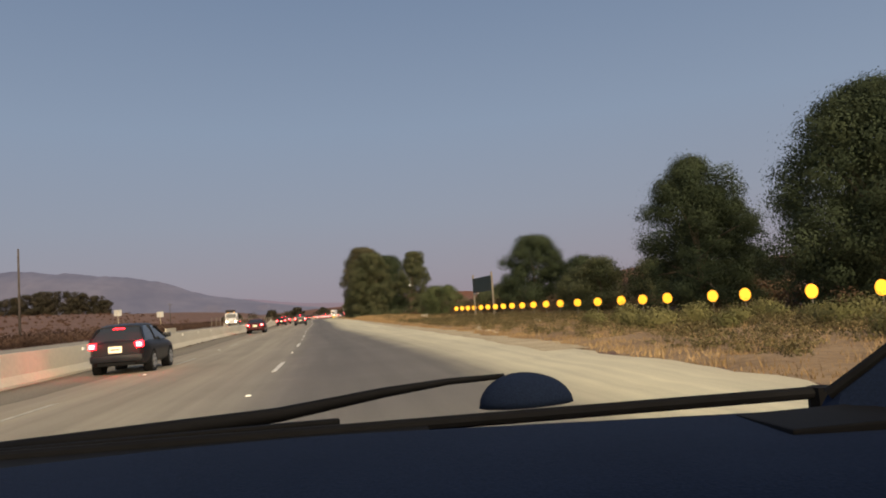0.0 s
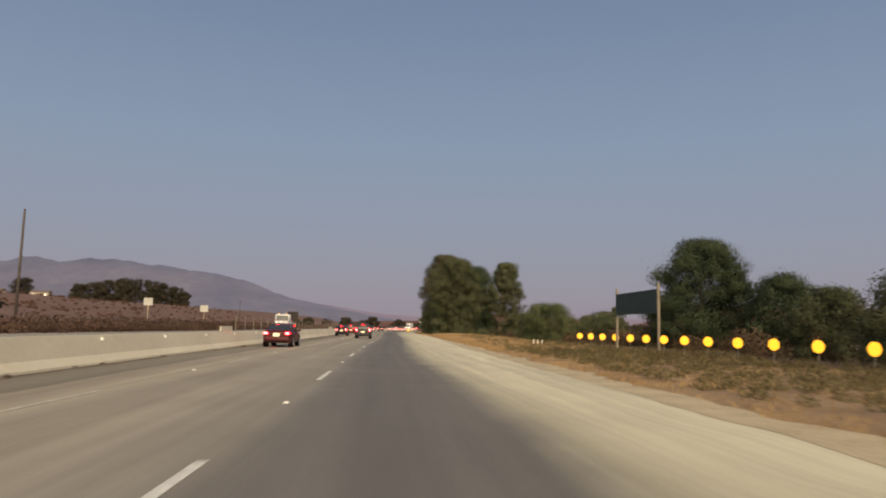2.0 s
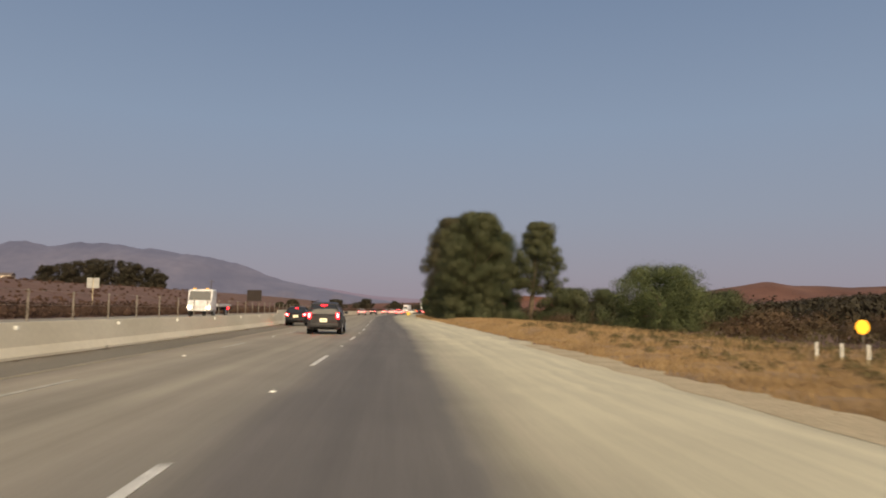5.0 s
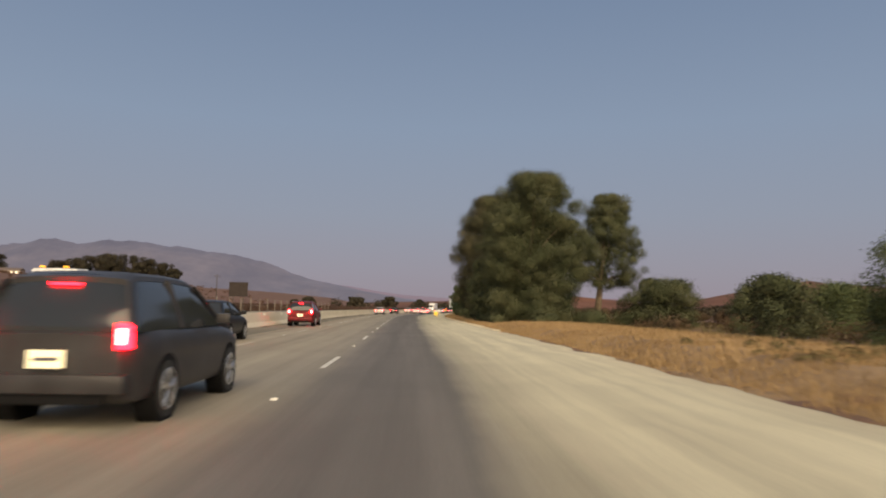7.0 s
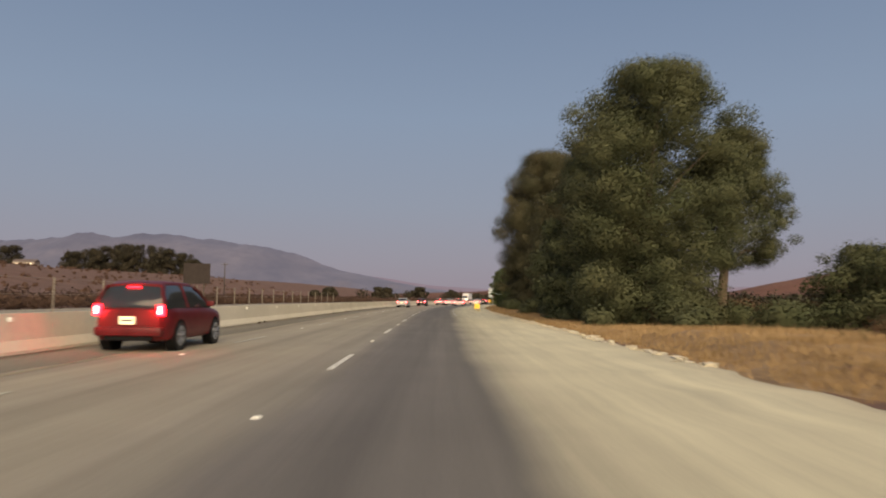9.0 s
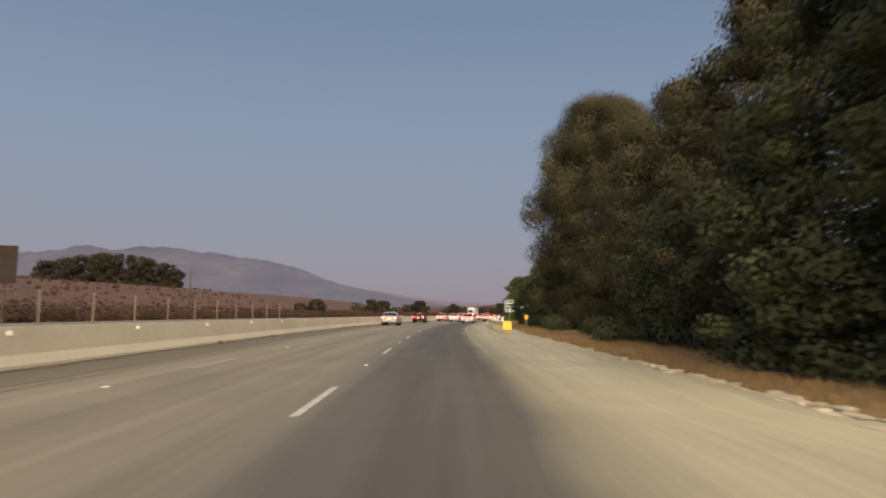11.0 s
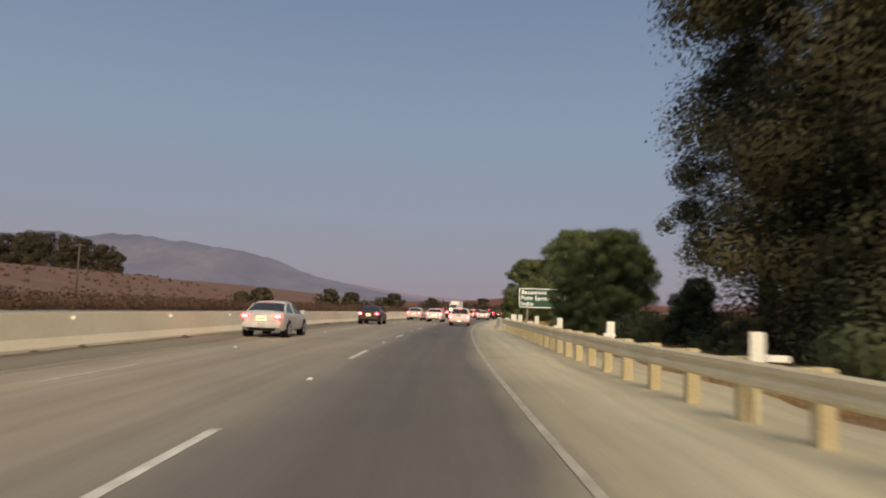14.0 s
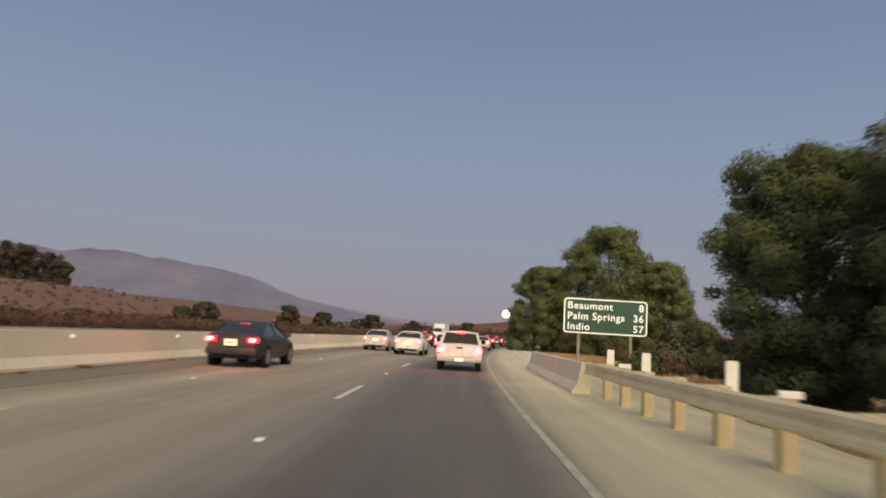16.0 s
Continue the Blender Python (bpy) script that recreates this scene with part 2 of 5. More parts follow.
def paint(name, c):
    m = mat(name, c, tuple(min(1, v * 1.08 + 0.01) for v in c), 0.38, 0.8, fine=3)
    m.node_tree.nodes["Principled BSDF"].inputs["Coat Weight"].default_value = 0.05
    m.node_tree.nodes["Principled BSDF"].inputs["Specular IOR Level"].default_value = 0.2
    return m


P_WHITE = paint("white_car_paint", (0.66, 0.66, 0.67))
P_SILVER = paint("silver_car_paint", (0.46, 0.46, 0.47))
P_DARK = paint("dark_car_paint", (0.009, 0.010, 0.014))
P_GREY = paint("grey_car_paint", (0.035, 0.033, 0.036))
P_BRIGHT = paint("red_car_paint", (0.105, 0.008, 0.011))
P_RED = paint("dark_red_car_paint", (0.06, 0.008, 0.011))

# ---- the road's line: camera lane's x at each y ----
KY = np.array([-400, -60, 0, 22, 37, 52, 75, 113, 129, 154, 180, 196, 210, 225, 240, 256, 270, 285, 300, 350, 420, 500, 600, 700, 900])
KX = np.array([-22, -2.6, 0.3, 1.12, 1.34, 1.43, 1.41, 2.1, 2.16, 1.98, 1.9, 1.86, 1.9, 2.1, 2.62, 3.5, 4.54, 5.93, 7.62, 15.3, 31.5, 54, 83, 112, 170])
# the far bank's own line
BY = np.array([-400, 0, 256, 350, 420, 500, 600, 700, 900])
BX = np.array([-22, 0, 2.9, 8.0, 13.5, 22, 35, 50, 84])


def xc(y):
    """x of the driven lane's line at y, smoothed over 24 m."""
    ys = np.asarray(y, float)
    return sum(np.interp(ys + o, KY, KX) for o in (-12, -6, 0, 6, 12)) / 5


def smooth(a, b, v):
    t = np.clip((v - a) / (b - a), 0, 1)
    return t * t * (3 - 2 * t)


def ground_z(x, y):
    lat = np.asarray(x, float) - xc(y)
    yv = np.asarray(y, float)
    bank = np.asarray(x, float) - np.interp(yv, BY, BX)
    left = smooth(11, 15.2, -lat) * 0.5 + smooth(26, 70, -lat) * 1.1 + smooth(88, 172, -bank - 26 * smooth(230, 480, yv)) * 12.5 * (0.25 + 0.75 * smooth(140, 420, yv)) + smooth(170, 420, -bank) * 8.0
    right = smooth(60, 500, lat) * 30.0 + 0.42 * smooth(6.6, 9, lat) * smooth(18, 13, lat) * smooth(95, 120, yv) * smooth(175, 160, yv)
    return -0.06 + left + right + 0.5 * np.sin(lat * 0.05) * np.cos(yv * 0.021) * smooth(25, 90, abs(lat))


# ---- mesh helpers ----
def mesh_ob(name, verts, faces, material, parent=None, label="", flat=True):
    me = bpy.data.meshes.new(name)
    me.from_pydata([tuple(v) for v in verts], [], faces)
    me.materials.append(material)
    if not flat:
        me.polygons.foreach_set("use_smooth", [True] * len(me.polygons))
    me.update()
    ob = new(name, me)
    if parent:
        ob.parent = parent
    return tagged(ob, label)


def part(name, bm, material, parent=None, label="", flat=True):
    me = bpy.data.meshes.new(name)
    if not flat:
        for e in bm.edges:
            e.smooth = not (len(e.link_faces) == 2 and e.calc_face_angle() > 0.55)
    bm.to_mesh(me)
    bm.free()
    me.materials.append(material)
    if not flat:
        me.polygons.foreach_set("use_smooth", [True] * len(me.polygons))
    ob = new(name, me)
    if parent:
        ob.parent = parent
    return tagged(ob, label)


def part_from(name, me, m, parent, label=""):
    """One more object on a mesh that exists."""
    ob = new(name, me)
    ob.matrix_basis = m
    ob.parent = parent
    return tagged(ob, label)


def box(bm, x0, x1, y0, y1, z0, z1, bevel=0.0):
    r = bmesh.ops.create_cube(bm, size=1)
    bmesh.ops.transform(bm, verts=r["verts"], matrix=Matrix.Translation(((x0 + x1) / 2, (y0 + y1) / 2, (z0 + z1) / 2)) @ Matrix.Diagonal((x1 - x0, y1 - y0, z1 - z0, 1)))
    if bevel:
        es = list({e for v in r["verts"] for e in v.link_edges})
        bmesh.ops.bevel(bm, geom=es, offset=bevel, segments=2, affect='EDGES', profile=0.6)


def cyl(bm, p, q, r0, r1, n=10):
    p, q = Vector(p), Vector(q)
    m = Matrix.Translation((p + q) / 2) @ (q - p).to_track_quat("Z", "Y").to_matrix().to_4x4()
    bmesh.ops.create_cone(bm, cap_ends=True, segments=n, radius1=r0, radius2=r1, depth=(q - p).length, matrix=m)


def tube(bm, pts, radii, n=10):
    """A bent round bar in one skin."""
    rows = []
    for i, p in enumerate(pts):
        a, b = Vector(pts[max(0, i - 1)]), Vector(pts[min(len(pts) - 1, i + 1)])
        q = (b - a).to_track_quat("Z", "Y")
        rows.append([bm.verts.new(Vector(p) + q @ Vector((radii[i] * math.cos(2 * math.pi * k / n), radii[i] * math.sin(2 * math.pi * k / n), 0))) for k in range(n)])
    for a, b in zip(rows[:-1], rows[1:]):
        for j in range(n):
            bm.faces.new((a[j], a[(j + 1) % n], b[(j + 1) % n], b[j]))
    bm.faces.new(rows[0][::-1])
    bm.faces.new(rows[-1])


def thing(name, m, label, category, group="", kind=""):
    e = new(name)
    e.matrix_basis = m
    e.empty_display_size = 0.3
    return tagged(e, label, category, group, kind)


def strip(name, l0, l1, y0, y1, z0, material, parent=None, step=4.0, thick=0.0, rag=0.0, label=""):
    """A ribbon along the road between two offsets (numbers or functions of y)."""
    n = max(2, int((y1 - y0) / step) + 1)
    ys = np.linspace(y0, y1, n)
    a = np.array([l0(v) if callable(l0) else l0 for v in ys])
    b = np.array([l1(v) if callable(l1) else l1 for v in ys])
    x = xc(ys)
    if rag:
        b = b + rag * np.array([noise.noise((v * 0.35, 3.1, 0)) + 0.5 * noise.noise((v * 1.3, 7.7, 0)) for v in ys])
    V, F = [], []
    for i in range(n):
        V += [(x[i] + a[i], ys[i], z0), (x[i] + b[i], ys[i], z0)]
        if thick:
            V += [(x[i] + a[i], ys[i], z0 - thick), (x[i] + b[i], ys[i], z0 - thick)]
    k = 4 if thick else 2
    for i in range(n - 1):
        o, p = k * i, k * (i + 1)
        F.append((o, o + 1, p + 1, p))
        if thick:
            F += [(o + 1, o + 3, p + 3, p + 1), (o + 2, o, p, p + 2)]
    return mesh_ob(name, V, F, material, parent, label)


def sweep(name, prof, y0, y1, material, parent=None, step=4.0, label=""):
    """A closed cross-section (offset, height) carried along the road."""
    n = max(2, int((y1 - y0) / step) + 1)
    ys = np.linspace(y0, y1, n)
    x = xc(ys)
    k = len(prof)
    V = [(x[i] + a, ys[i], z) for i in range(n) for a, z in prof]
    F = [(i * k + j, i * k + (j + 1) % k, (i + 1) * k + (j + 1) % k, (i + 1) * k + j) for i in range(n - 1) for j in range(k)]
    F += [tuple(range(k))[::-1], tuple((n - 1) * k + j for j in range(k))]
    return mesh_ob(name, V, F, material, parent, label)


# ---- ground ----
def build_ground():
    lats = np.concatenate([-np.geomspace(4000, 30, 46), np.linspace(-28, 28, 57), np.geomspace(30, 4000, 46)])
    ys = np.concatenate([np.linspace(-400, -40, 10), np.linspace(-30, 420, 151), np.geomspace(430, 4700, 40)])
    X, Y = np.meshgrid(lats, ys)
    X = X + xc(np.minimum(Y, 900)) * smooth(1000, 200, np.abs(X))
    Z = ground_z(X, Y) * (1 - smooth(900, 2500, Y))
    Z -= 0.02
    V = np.stack([X, Y, Z], -1).reshape(-1, 3)
    w = len(lats)
    F = [(j * w + i, j * w + i + 1, (j + 1) * w + i + 1, (j + 1) * w + i) for j in range(len(ys) - 1) for i in range(w - 1)]
    g = mesh_ob("ground", V, F, M_GROUND, flat=False)
    tagged(g, "dry brown earth with sparse dead grass beside the freeway", "ground", kind="structure")


build_ground()


def build_verge():
    """Hummocky dusty soil between the shoulder and the brush."""
    ys = np.arange(-30, 345, 0.6)
    lats = np.concatenate([np.linspace(5.3, 9, 11), np.linspace(9.6, 21, 14)])
    V, F = [], []
    for y in ys:
        x0 = float(xc(y))
        for k, a in enumerate(lats):
            x = x0 + a
            n = noise.fractal((x * 0.55, y * 0.4, 2.0), 0.8, 2.0, 4)
            V.append((x, y, float(ground_z(x, y)) - 0.035 + (0.09 * n + 0.07) * float(smooth(5.6, 7.5, a)) * float(smooth(21, 18, a))))
    w = len(lats)
    F = [(j * w + i, j * w + i + 1, (j + 1) * w + i + 1, (j + 1) * w + i) for j in range(len(ys) - 1) for i in range(w - 1)]
    v = mesh_ob("verge", V, F, M_VERGE, flat=False)
    tagged(v, "hummocky dusty brown verge beside the paved shoulder", "ground", kind="structure")


build_verge()

# ---- road ----
def lane_right(y):
    return 1.05 + 1.6 * (1 - float(smooth(10, 75, y))) + 0.5 * float(smooth(150, 205, y))


def median_shift(y):
    """How far the median barrier stands nearer than usual at y."""
    return 0.38 * (1 - float(smooth(22, 62, y)))


def deck(name, l0, l1, u0, u1, parent=None, step=4.0, rag=0.0, label=""):
    """A paved ribbon whose UV runs from u0 to u1 across it and along it in metres."""
    ob = strip(name, l0, l1, -60, 700, 0.0, M_ROAD, parent, step, 0.3, rag, label)
    me = ob.data
    lay = me.uv_layers.new(name="across")
    for lp in me.loops:
        lay.data[lp.index].uv = (u1 if lp.vertex_index % 2 else u0, me.vertices[lp.vertex_index].co.y)
    return ob


road = deck("road", lambda y: -9.4 + median_shift(y), -1.9, -9.4, -1.9)
tagged(road, "worn grey concrete freeway lanes with tar-dark joints", "road", kind="structure")

deck("driven_lane", -1.9, lane_right, -1.9, 1.1, road, label="darker asphalt lane")
deck("shoulder", lane_right, lambda y: 5.9 + 0.3 * float(smooth(218, 230, y)), 1.1, 5.6, road, step=0.8, rag=0.45, label="pale concrete shoulder with a ragged edge")
strip("median_shoulder", lambda y: -9.24 + median_shift(y), lambda y: -7.35 + 0.1 * noise.noise((y * 0.21, 4.4, 0)) + median_shift(y), -60, 700, 0.004, M_MEDSTRIP, road, step=1.0, rag=0.12, label="darker dusty asphalt strip along the median barrier")
strip("dirt_strip", lambda y: -9.2 + median_shift(y), lambda y: -9.02 + median_shift(y), -60, 700, 0.02, M_DIRT, road, step=0.45, rag=0.35, label="line of dirt swept along the median barrier")
strip("sand_spill", lambda y: 5.15 + 0.25 * noise.noise((y * 0.6, 1.3, 0)), 6.3, 18, 104, 0.005, M_SAND, road, step=0.5, rag=0.75, label="pale sand spilled over the shoulder's edge")
strip("edge_line", 1.55, 1.66, 195, 700, 0.009, M_FADED, road, label="faded white edge line")
strip("yellow_edge_line", -7.2, -7.1, 85, 700, 0.009, M_YELLOWP, road, label="faded yellow edge line")

dash_me = bpy.data.meshes.new("lane_dash")
dash_me.from_pydata([(-.06, -1.83, 0), (.06, -1.83, 0), (.06, 1.83, 0), (-.06, 1.83, 0), (-.06, -1.83, .006), (.06, -1.83, .006), (.06, 1.83, .006), (-.06, 1.83, .006)], [],
                    [(4, 5, 6, 7), (0, 1, 5, 4), (1, 2, 6, 5), (2, 3, 7, 6), (3, 0, 4, 7)])
dash_me.materials.append(M_WHITE)
bm = bmesh.new()
bmesh.ops.create_cone(bm, cap_ends=True, segments=4, radius1=.075, radius2=.05, depth=.02, matrix=pose(0, 0, .01, 0, 0, 45))
dot_me = bpy.data.meshes.new("road_marker")
bm.to_mesh(dot_me)
bm.free()
dot_me.materials.append(M_WHITEREF)
fade_me = dash_me.copy()
fade_me.name = "faded_dash"
fade_me.materials[0] = M_FADED
for lat, long_me, shift in ((-1.98, dash_me, 0.0), (-5.85, fade_me, 7.315)):
    for i in range(-3, 34):
        y = 6.08 + shift + i * 14.63
        a = math.degrees(math.atan2(float(xc(y + 2) - xc(y - 2)), 4))
        part_from("lane_dash", long_me, pose(float(xc(y)) + lat, y, 0.003, 0, 0, -a), road)
        y += 7.315 + (1.2 if shift else 0.0)
        part_from("road_marker", dot_me, pose(float(xc(y)) + lat, y, 0.002, 0, 0, -a), road)

far_road = strip("road_2", -22.8, -15.4, -60, 700, 0.48, M_FARROAD, thick=0.3)
tagged(far_road, "grey opposite carriageway beyond the median fence", "road", kind="structure")

# ---- median barrier ----
wall = sweep("wall_median", [(-10.05, -.1), (-9.25, -.1), (-9.27, .08), (-9.45, .3), (-9.58, .91), (-9.75, .91), (-9.85, .3), (-10.03, .08)], -60, 700, M_WALL)
for v in wall.data.vertices:
    v.co.x += median_shift(v.co.y)
tagged(wall, "long pale concrete median barrier with stained face", "barrier", kind="structure")
bm = bmesh.new()
box(bm, -0.03, 0.04, -0.05, 0.05, -0.05, 0.05, 0.008)
ref_me = bpy.data.meshes.new("reflector")
bm.to_mesh(ref_me)
bm.free()
ref_me.materials.append(M_WHITEREF)
for k in range(43):
    y = 20.6 + 6.62 * k
    part_from("reflector", ref_me, pose(float(xc(y)) - 9.515 + median_shift(y), y, 0.78), wall)
for y, half in ((44.0, 1.5), (72.0, 1.5), (139.75, 3.5)):
    t = thing("barrier_panel", pose(float(xc(y)) - 9.665 + median_shift(y), y, 0.91), "pale panel standing on top of the median barrier", "panel")
    bm = bmesh.new()
    box(bm, -0.03, 0.03, -half, half, 0.02, 0.31, 0.01)
    part("plate", bm, M_WALL, t)
    for o in (0.3 - half, half - 0.3):
        bm = bmesh.new()
        box(bm, -0.02, 0.02, o - 0.03, o + 0.03, 0.0, 0.1)
        part("foot", bm, M_STEEL, t)


# ---- hills and sky objects ----
def ridge(name, pts, y, depth, material, label, foot=-5.0, seed=0.0, rough=0.0):
    """A hill range: crest given by (x, height) at distance y, with slopes in front and behind."""
    xs = np.linspace(pts[0][0], pts[-1][0], 320)
    zs = np.interp(xs, [p[0] for p in pts], [p[1] for p in pts])
    zs = np.convolve(np.pad(zs, 3, mode="edge"), np.ones(7) / 7, mode="valid")
    zs = zs * np.array([1 + 0.022 * noise.fractal((x * 0.012 + seed, seed, 0), 0.8, 2.0, 4) for x in xs])
    V, F = [], []
    rows = ((-1.0, 0.0), (-0.8, 0.2), (-0.6, 0.42), (-0.4, 0.62), (-0.2, 0.82), (0.0, 1.0), (0.5, 0.5), (1.0, 0.0))
    for k, (o, f) in enumerate(rows):
        for i, x in enumerate(xs):
            n = noise.fractal((x * 0.0022 + seed, o * 1.7, seed), 0.9, 2.1, 5)
            h = zs[i] * f + (n * rough * zs[i] * (1 if 0 < k < 7 else 0))
            V.append((x, y + o * depth + 0.25 * depth * n * (o != 0), max(foot, h + foot * (1 - f))))
    w = len(xs)
    for k in range(len(rows) - 1):
        F += [(k * w + i, k * w + i + 1, (k + 1) * w + i + 1, (k + 1) * w + i) for i in range(w - 1)]
    ob = mesh_ob(name, V, F, material, flat=False)
    return tagged(ob, label, "mountain", kind="structure")


ridge("backdrop_mountain", [(-4200, 200), (-3400, 250), (-2700, 275), (-2250, 285), (-2000, 305), (-1850, 322), (-1740, 304), (-1500, 312), (-1350, 318), (-1180, 308), (-1040, 290), (-900, 258), (-811, 238), (-656, 186), (-523, 146), (-325, 110), (-200, 88), (0, 52), (160, 20), (240, 0)], 3850, 700, M_MOUNT, "mountain range, blue-grey haze put into its colour, under the dusk sky", rough=0.11)
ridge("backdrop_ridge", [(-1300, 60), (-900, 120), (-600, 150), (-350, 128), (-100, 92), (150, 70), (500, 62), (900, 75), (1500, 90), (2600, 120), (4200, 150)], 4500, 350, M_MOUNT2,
      "faint far ridge, pink haze put into its colour", seed=4.0, rough=0.04)
ridge("backdrop_hill", [(290, 0), (395, 24), (440, 33), (483, 40), (520, 47), (560, 42), (640, 40), (760, 47), (900, 48), (1200, 60)], 1000, 200, M_HILL, "low reddish-brown hill behind the trees", seed=9.0, rough=0.06)

ridge("backdrop_rise", [(-260, 4), (-60, 12), (80, 17), (160, 26), (235, 35), (320, 31), (450, 22), (600, 6)], 1500, 160, M_HILL, "low brown rise beyond the curve of the freeway", seed=13.0, rough=0.06)

bm = bmesh.new()
bmesh.ops.create_uvsphere(bm, u_segments=32, v_segments=16, radius=26)
moon = part("moon", bm, M_MOON, flat=False)
moon.location = (650, 4640, 153)
tagged(moon, "pale full moon low over the horizon", "moon", kind="structure")


# ---- trees ----
def leaf_mesh(name, centres, radii, count, size, rng, material, squash=0.8, shell=0.55, share=None):
    """Many small leaves round clump centres."""
    c = np.asarray(centres)
    r = np.asarray(radii)
    q = r ** 2 if share is None else r ** 2 * np.asarray(share)
    k = rng.choice(len(c), size=count, p=q / np.sum(q))
    d = rng.normal(size=(count, 3))
    d /= np.linalg.norm(d, axis=1)[:, None]
    rad = r[k] * (shell + (1 - shell) * rng.random(count) ** 0.6) * (1 + 0.17 * rng.normal(size=count))
    p = c[k] + d * rad[:, None] * np.array([1, 1, squash])
    n = d + 0.25 * rng.normal(size=(count, 3))
    n /= np.linalg.norm(n, axis=1)[:, None]
    u = np.cross(n, rng.normal(size=(count, 3)))
    u /= np.linalg.norm(u, axis=1)[:, None] + 1e-9
    v = np.cross(n, u)
    s = size * (0.6 + 0.8 * rng.random(count))[:, None]
    quad = np.stack([p - u * s, p + u * s * 0.8 - v * s * 0.55, p + u * s * 0.5 + v * s * 0.75], 1).reshape(-1, 3)
    me = bpy.data.meshes.new(name)
    me.vertices.add(len(quad))
    me.vertices.foreach_set("co", quad.astype(np.float32).ravel())
    me.loops.add(len(quad))
    me.loops.foreach_set("vertex_index", np.arange(len(quad), dtype=np.int32))
    me.polygons.add(count)
    me.polygons.foreach_set("loop_start", np.arange(0, len(quad), 3, dtype=np.int32))
    me.update(calc_edges=True)
    soft = d + 0.25 * n
    soft /= np.linalg.norm(soft, axis=1)[:, None]
    me.normals_split_custom_set_from_vertices(np.repeat(soft, 3, axis=0).tolist())
    me.materials.append(material)
    return me


def tree(x, y, h, r, seed, leaf=None, low=0.12, count=9000, size=0.26, clumps=60, label="", top=1.0, lean=0.0, droop=0.0, fine=1.0, prof=None, dense=2.1):
    """A broad tree: trunk, limbs and a clumped crown that starts at low * h."""
    rng = np.random.default_rng(seed)
    z0 = float(ground_z(x, y)) - 0.1
    t = thing("tree", pose(x, y, z0), label or "broad dusty green roadside tree with a dense uneven crown", "tree")
    base = Vector((0, 0, 0))
    fork = Vector((lean * 0.3 * h, 0, h * max(0.16, low * 0.9)))
    bm = bmesh.new()
    cyl(bm, base, fork, 0.028 * h + 0.06, 0.02 * h + 0.04, 10)
    cyl(bm, fork, (lean * 0.6 * h, 0, h * 0.6), 0.018 * h + 0.03, 0.009 * h, 8)
    part("trunk", bm, M_BARK, t, flat=False)
    cs, rs = [], []
    for i in range(clumps):
        a = rng.random() * 2 * math.pi
        f = (i + 0.5) / clumps
        zf = low + (1 - low) * f
        env = (math.sin(math.pi * min(1, 0.16 + 0.84 * f) ** 0.8) ** 0.7) * (1 if f < 0.6 else top ** (f - 0.6))
        if prof:
            env = float(np.interp(zf, [p[0] for p in prof], [p[1] for p in prof]))
        inner = rng.random() < 0.42
        rr = r * env * (0.75 * rng.random() ** 0.5 if inner else (rng.random() * 0.5 + 0.5) ** 0.5 * (0.8 + 0.3 * rng.random()))
        cr = r * (0.15 + 0.2 * rng.random() + 0.06 * inner) * fine ** 0.8
        cs.append((rr * math.cos(a) * 0.88 + lean * zf * h, rr * math.sin(a) * 0.88, min(h - cr * 0.7, max(cr * 0.5, zf * h)) - droop * rr))
        rs.append(cr)
    order = np.argsort([c[2] for c in cs])
    for k in range(7):
        c = Vector(cs[int(order[int((k + 0.5) / 7 * clumps)])])
        s = fork.lerp(Vector((lean * 0.6 * h, 0, h * 0.6)), min(1, max(0, (c.z - fork.z) / h)))
        bm = bmesh.new()
        mid = s.lerp(c, 0.5) + Vector((0, 0, 0.04 * h))
        cyl(bm, s, mid, 0.009 * h + 0.02, 0.006 * h + 0.015, 6)
        cyl(bm, mid, c, 0.006 * h + 0.015, 0.01, 6)
        part("limb", bm, M_BARK, t, flat=False)
    # a leafy core behind the outer clumps
    share = [1.0] * len(cs)
    for k in range(7):
        zf = low + (1 - low) * (0.12 + 0.11 * k)
        env = float(np.interp(zf, [p[0] for p in prof], [p[1] for p in prof])) if prof else (1.0 if zf < 0.75 else 0.75)
        cs.append((lean * zf * h + 0.15 * r * rng.normal(), 0.15 * r * rng.normal(), max(0.3 * r, zf * h)))
        rs.append(0.52 * r * env)
        share.append(0.3)
    me = leaf_mesh("crown", cs, rs, int(count * dense * 1.9), size * 0.45, rng, leaf or M_LEAF, share=share)
    ob = new("crown", me)
    ob.parent = t
    return t


def rx(lat, y):
    return float(xc(y)) + lat


DOME = ((0, 0.9), (0.35, 1.0), (0.65, 0.95), (0.85, 0.7), (1.0, 0.35))
# trees behind the row of reflectors
tree(27.6, 30, 11.2, 6.2, 1, M_LEAF4, 0.04, 36000, 0.15, 200, fine=0.55, label="tall dark green tree behind the reflector posts")
tree(26.6, 45, 10.7, 5.3, 2, M_LEAF4, 0.04, 24000, 0.15, 160, fine=0.55, label="rounded dark green tree behind the reflector posts")
tree(26, 61, 5.0, 3.4, 3, M_LEAF, 0.05, 5000, 0.18, label="low spreading olive-green tree on the verge")
tree(28, 71, 4.6, 2.8, 4, M_LEAF, 0.05, 4000, 0.18, label="low spreading olive-green tree on the verge")
tree(31.3, 96.5, 10.7, 6.6, 5, M_LEAF4, 0.02, 30000, 0.18, 190, fine=0.55, label="bushy dark green tree behind the large green sign")
tree(36, 90, 7.0, 4.5, 6, M_LEAF4, 0.05, 7000, 0.22, label="bushy dark green tree behind the large green sign")
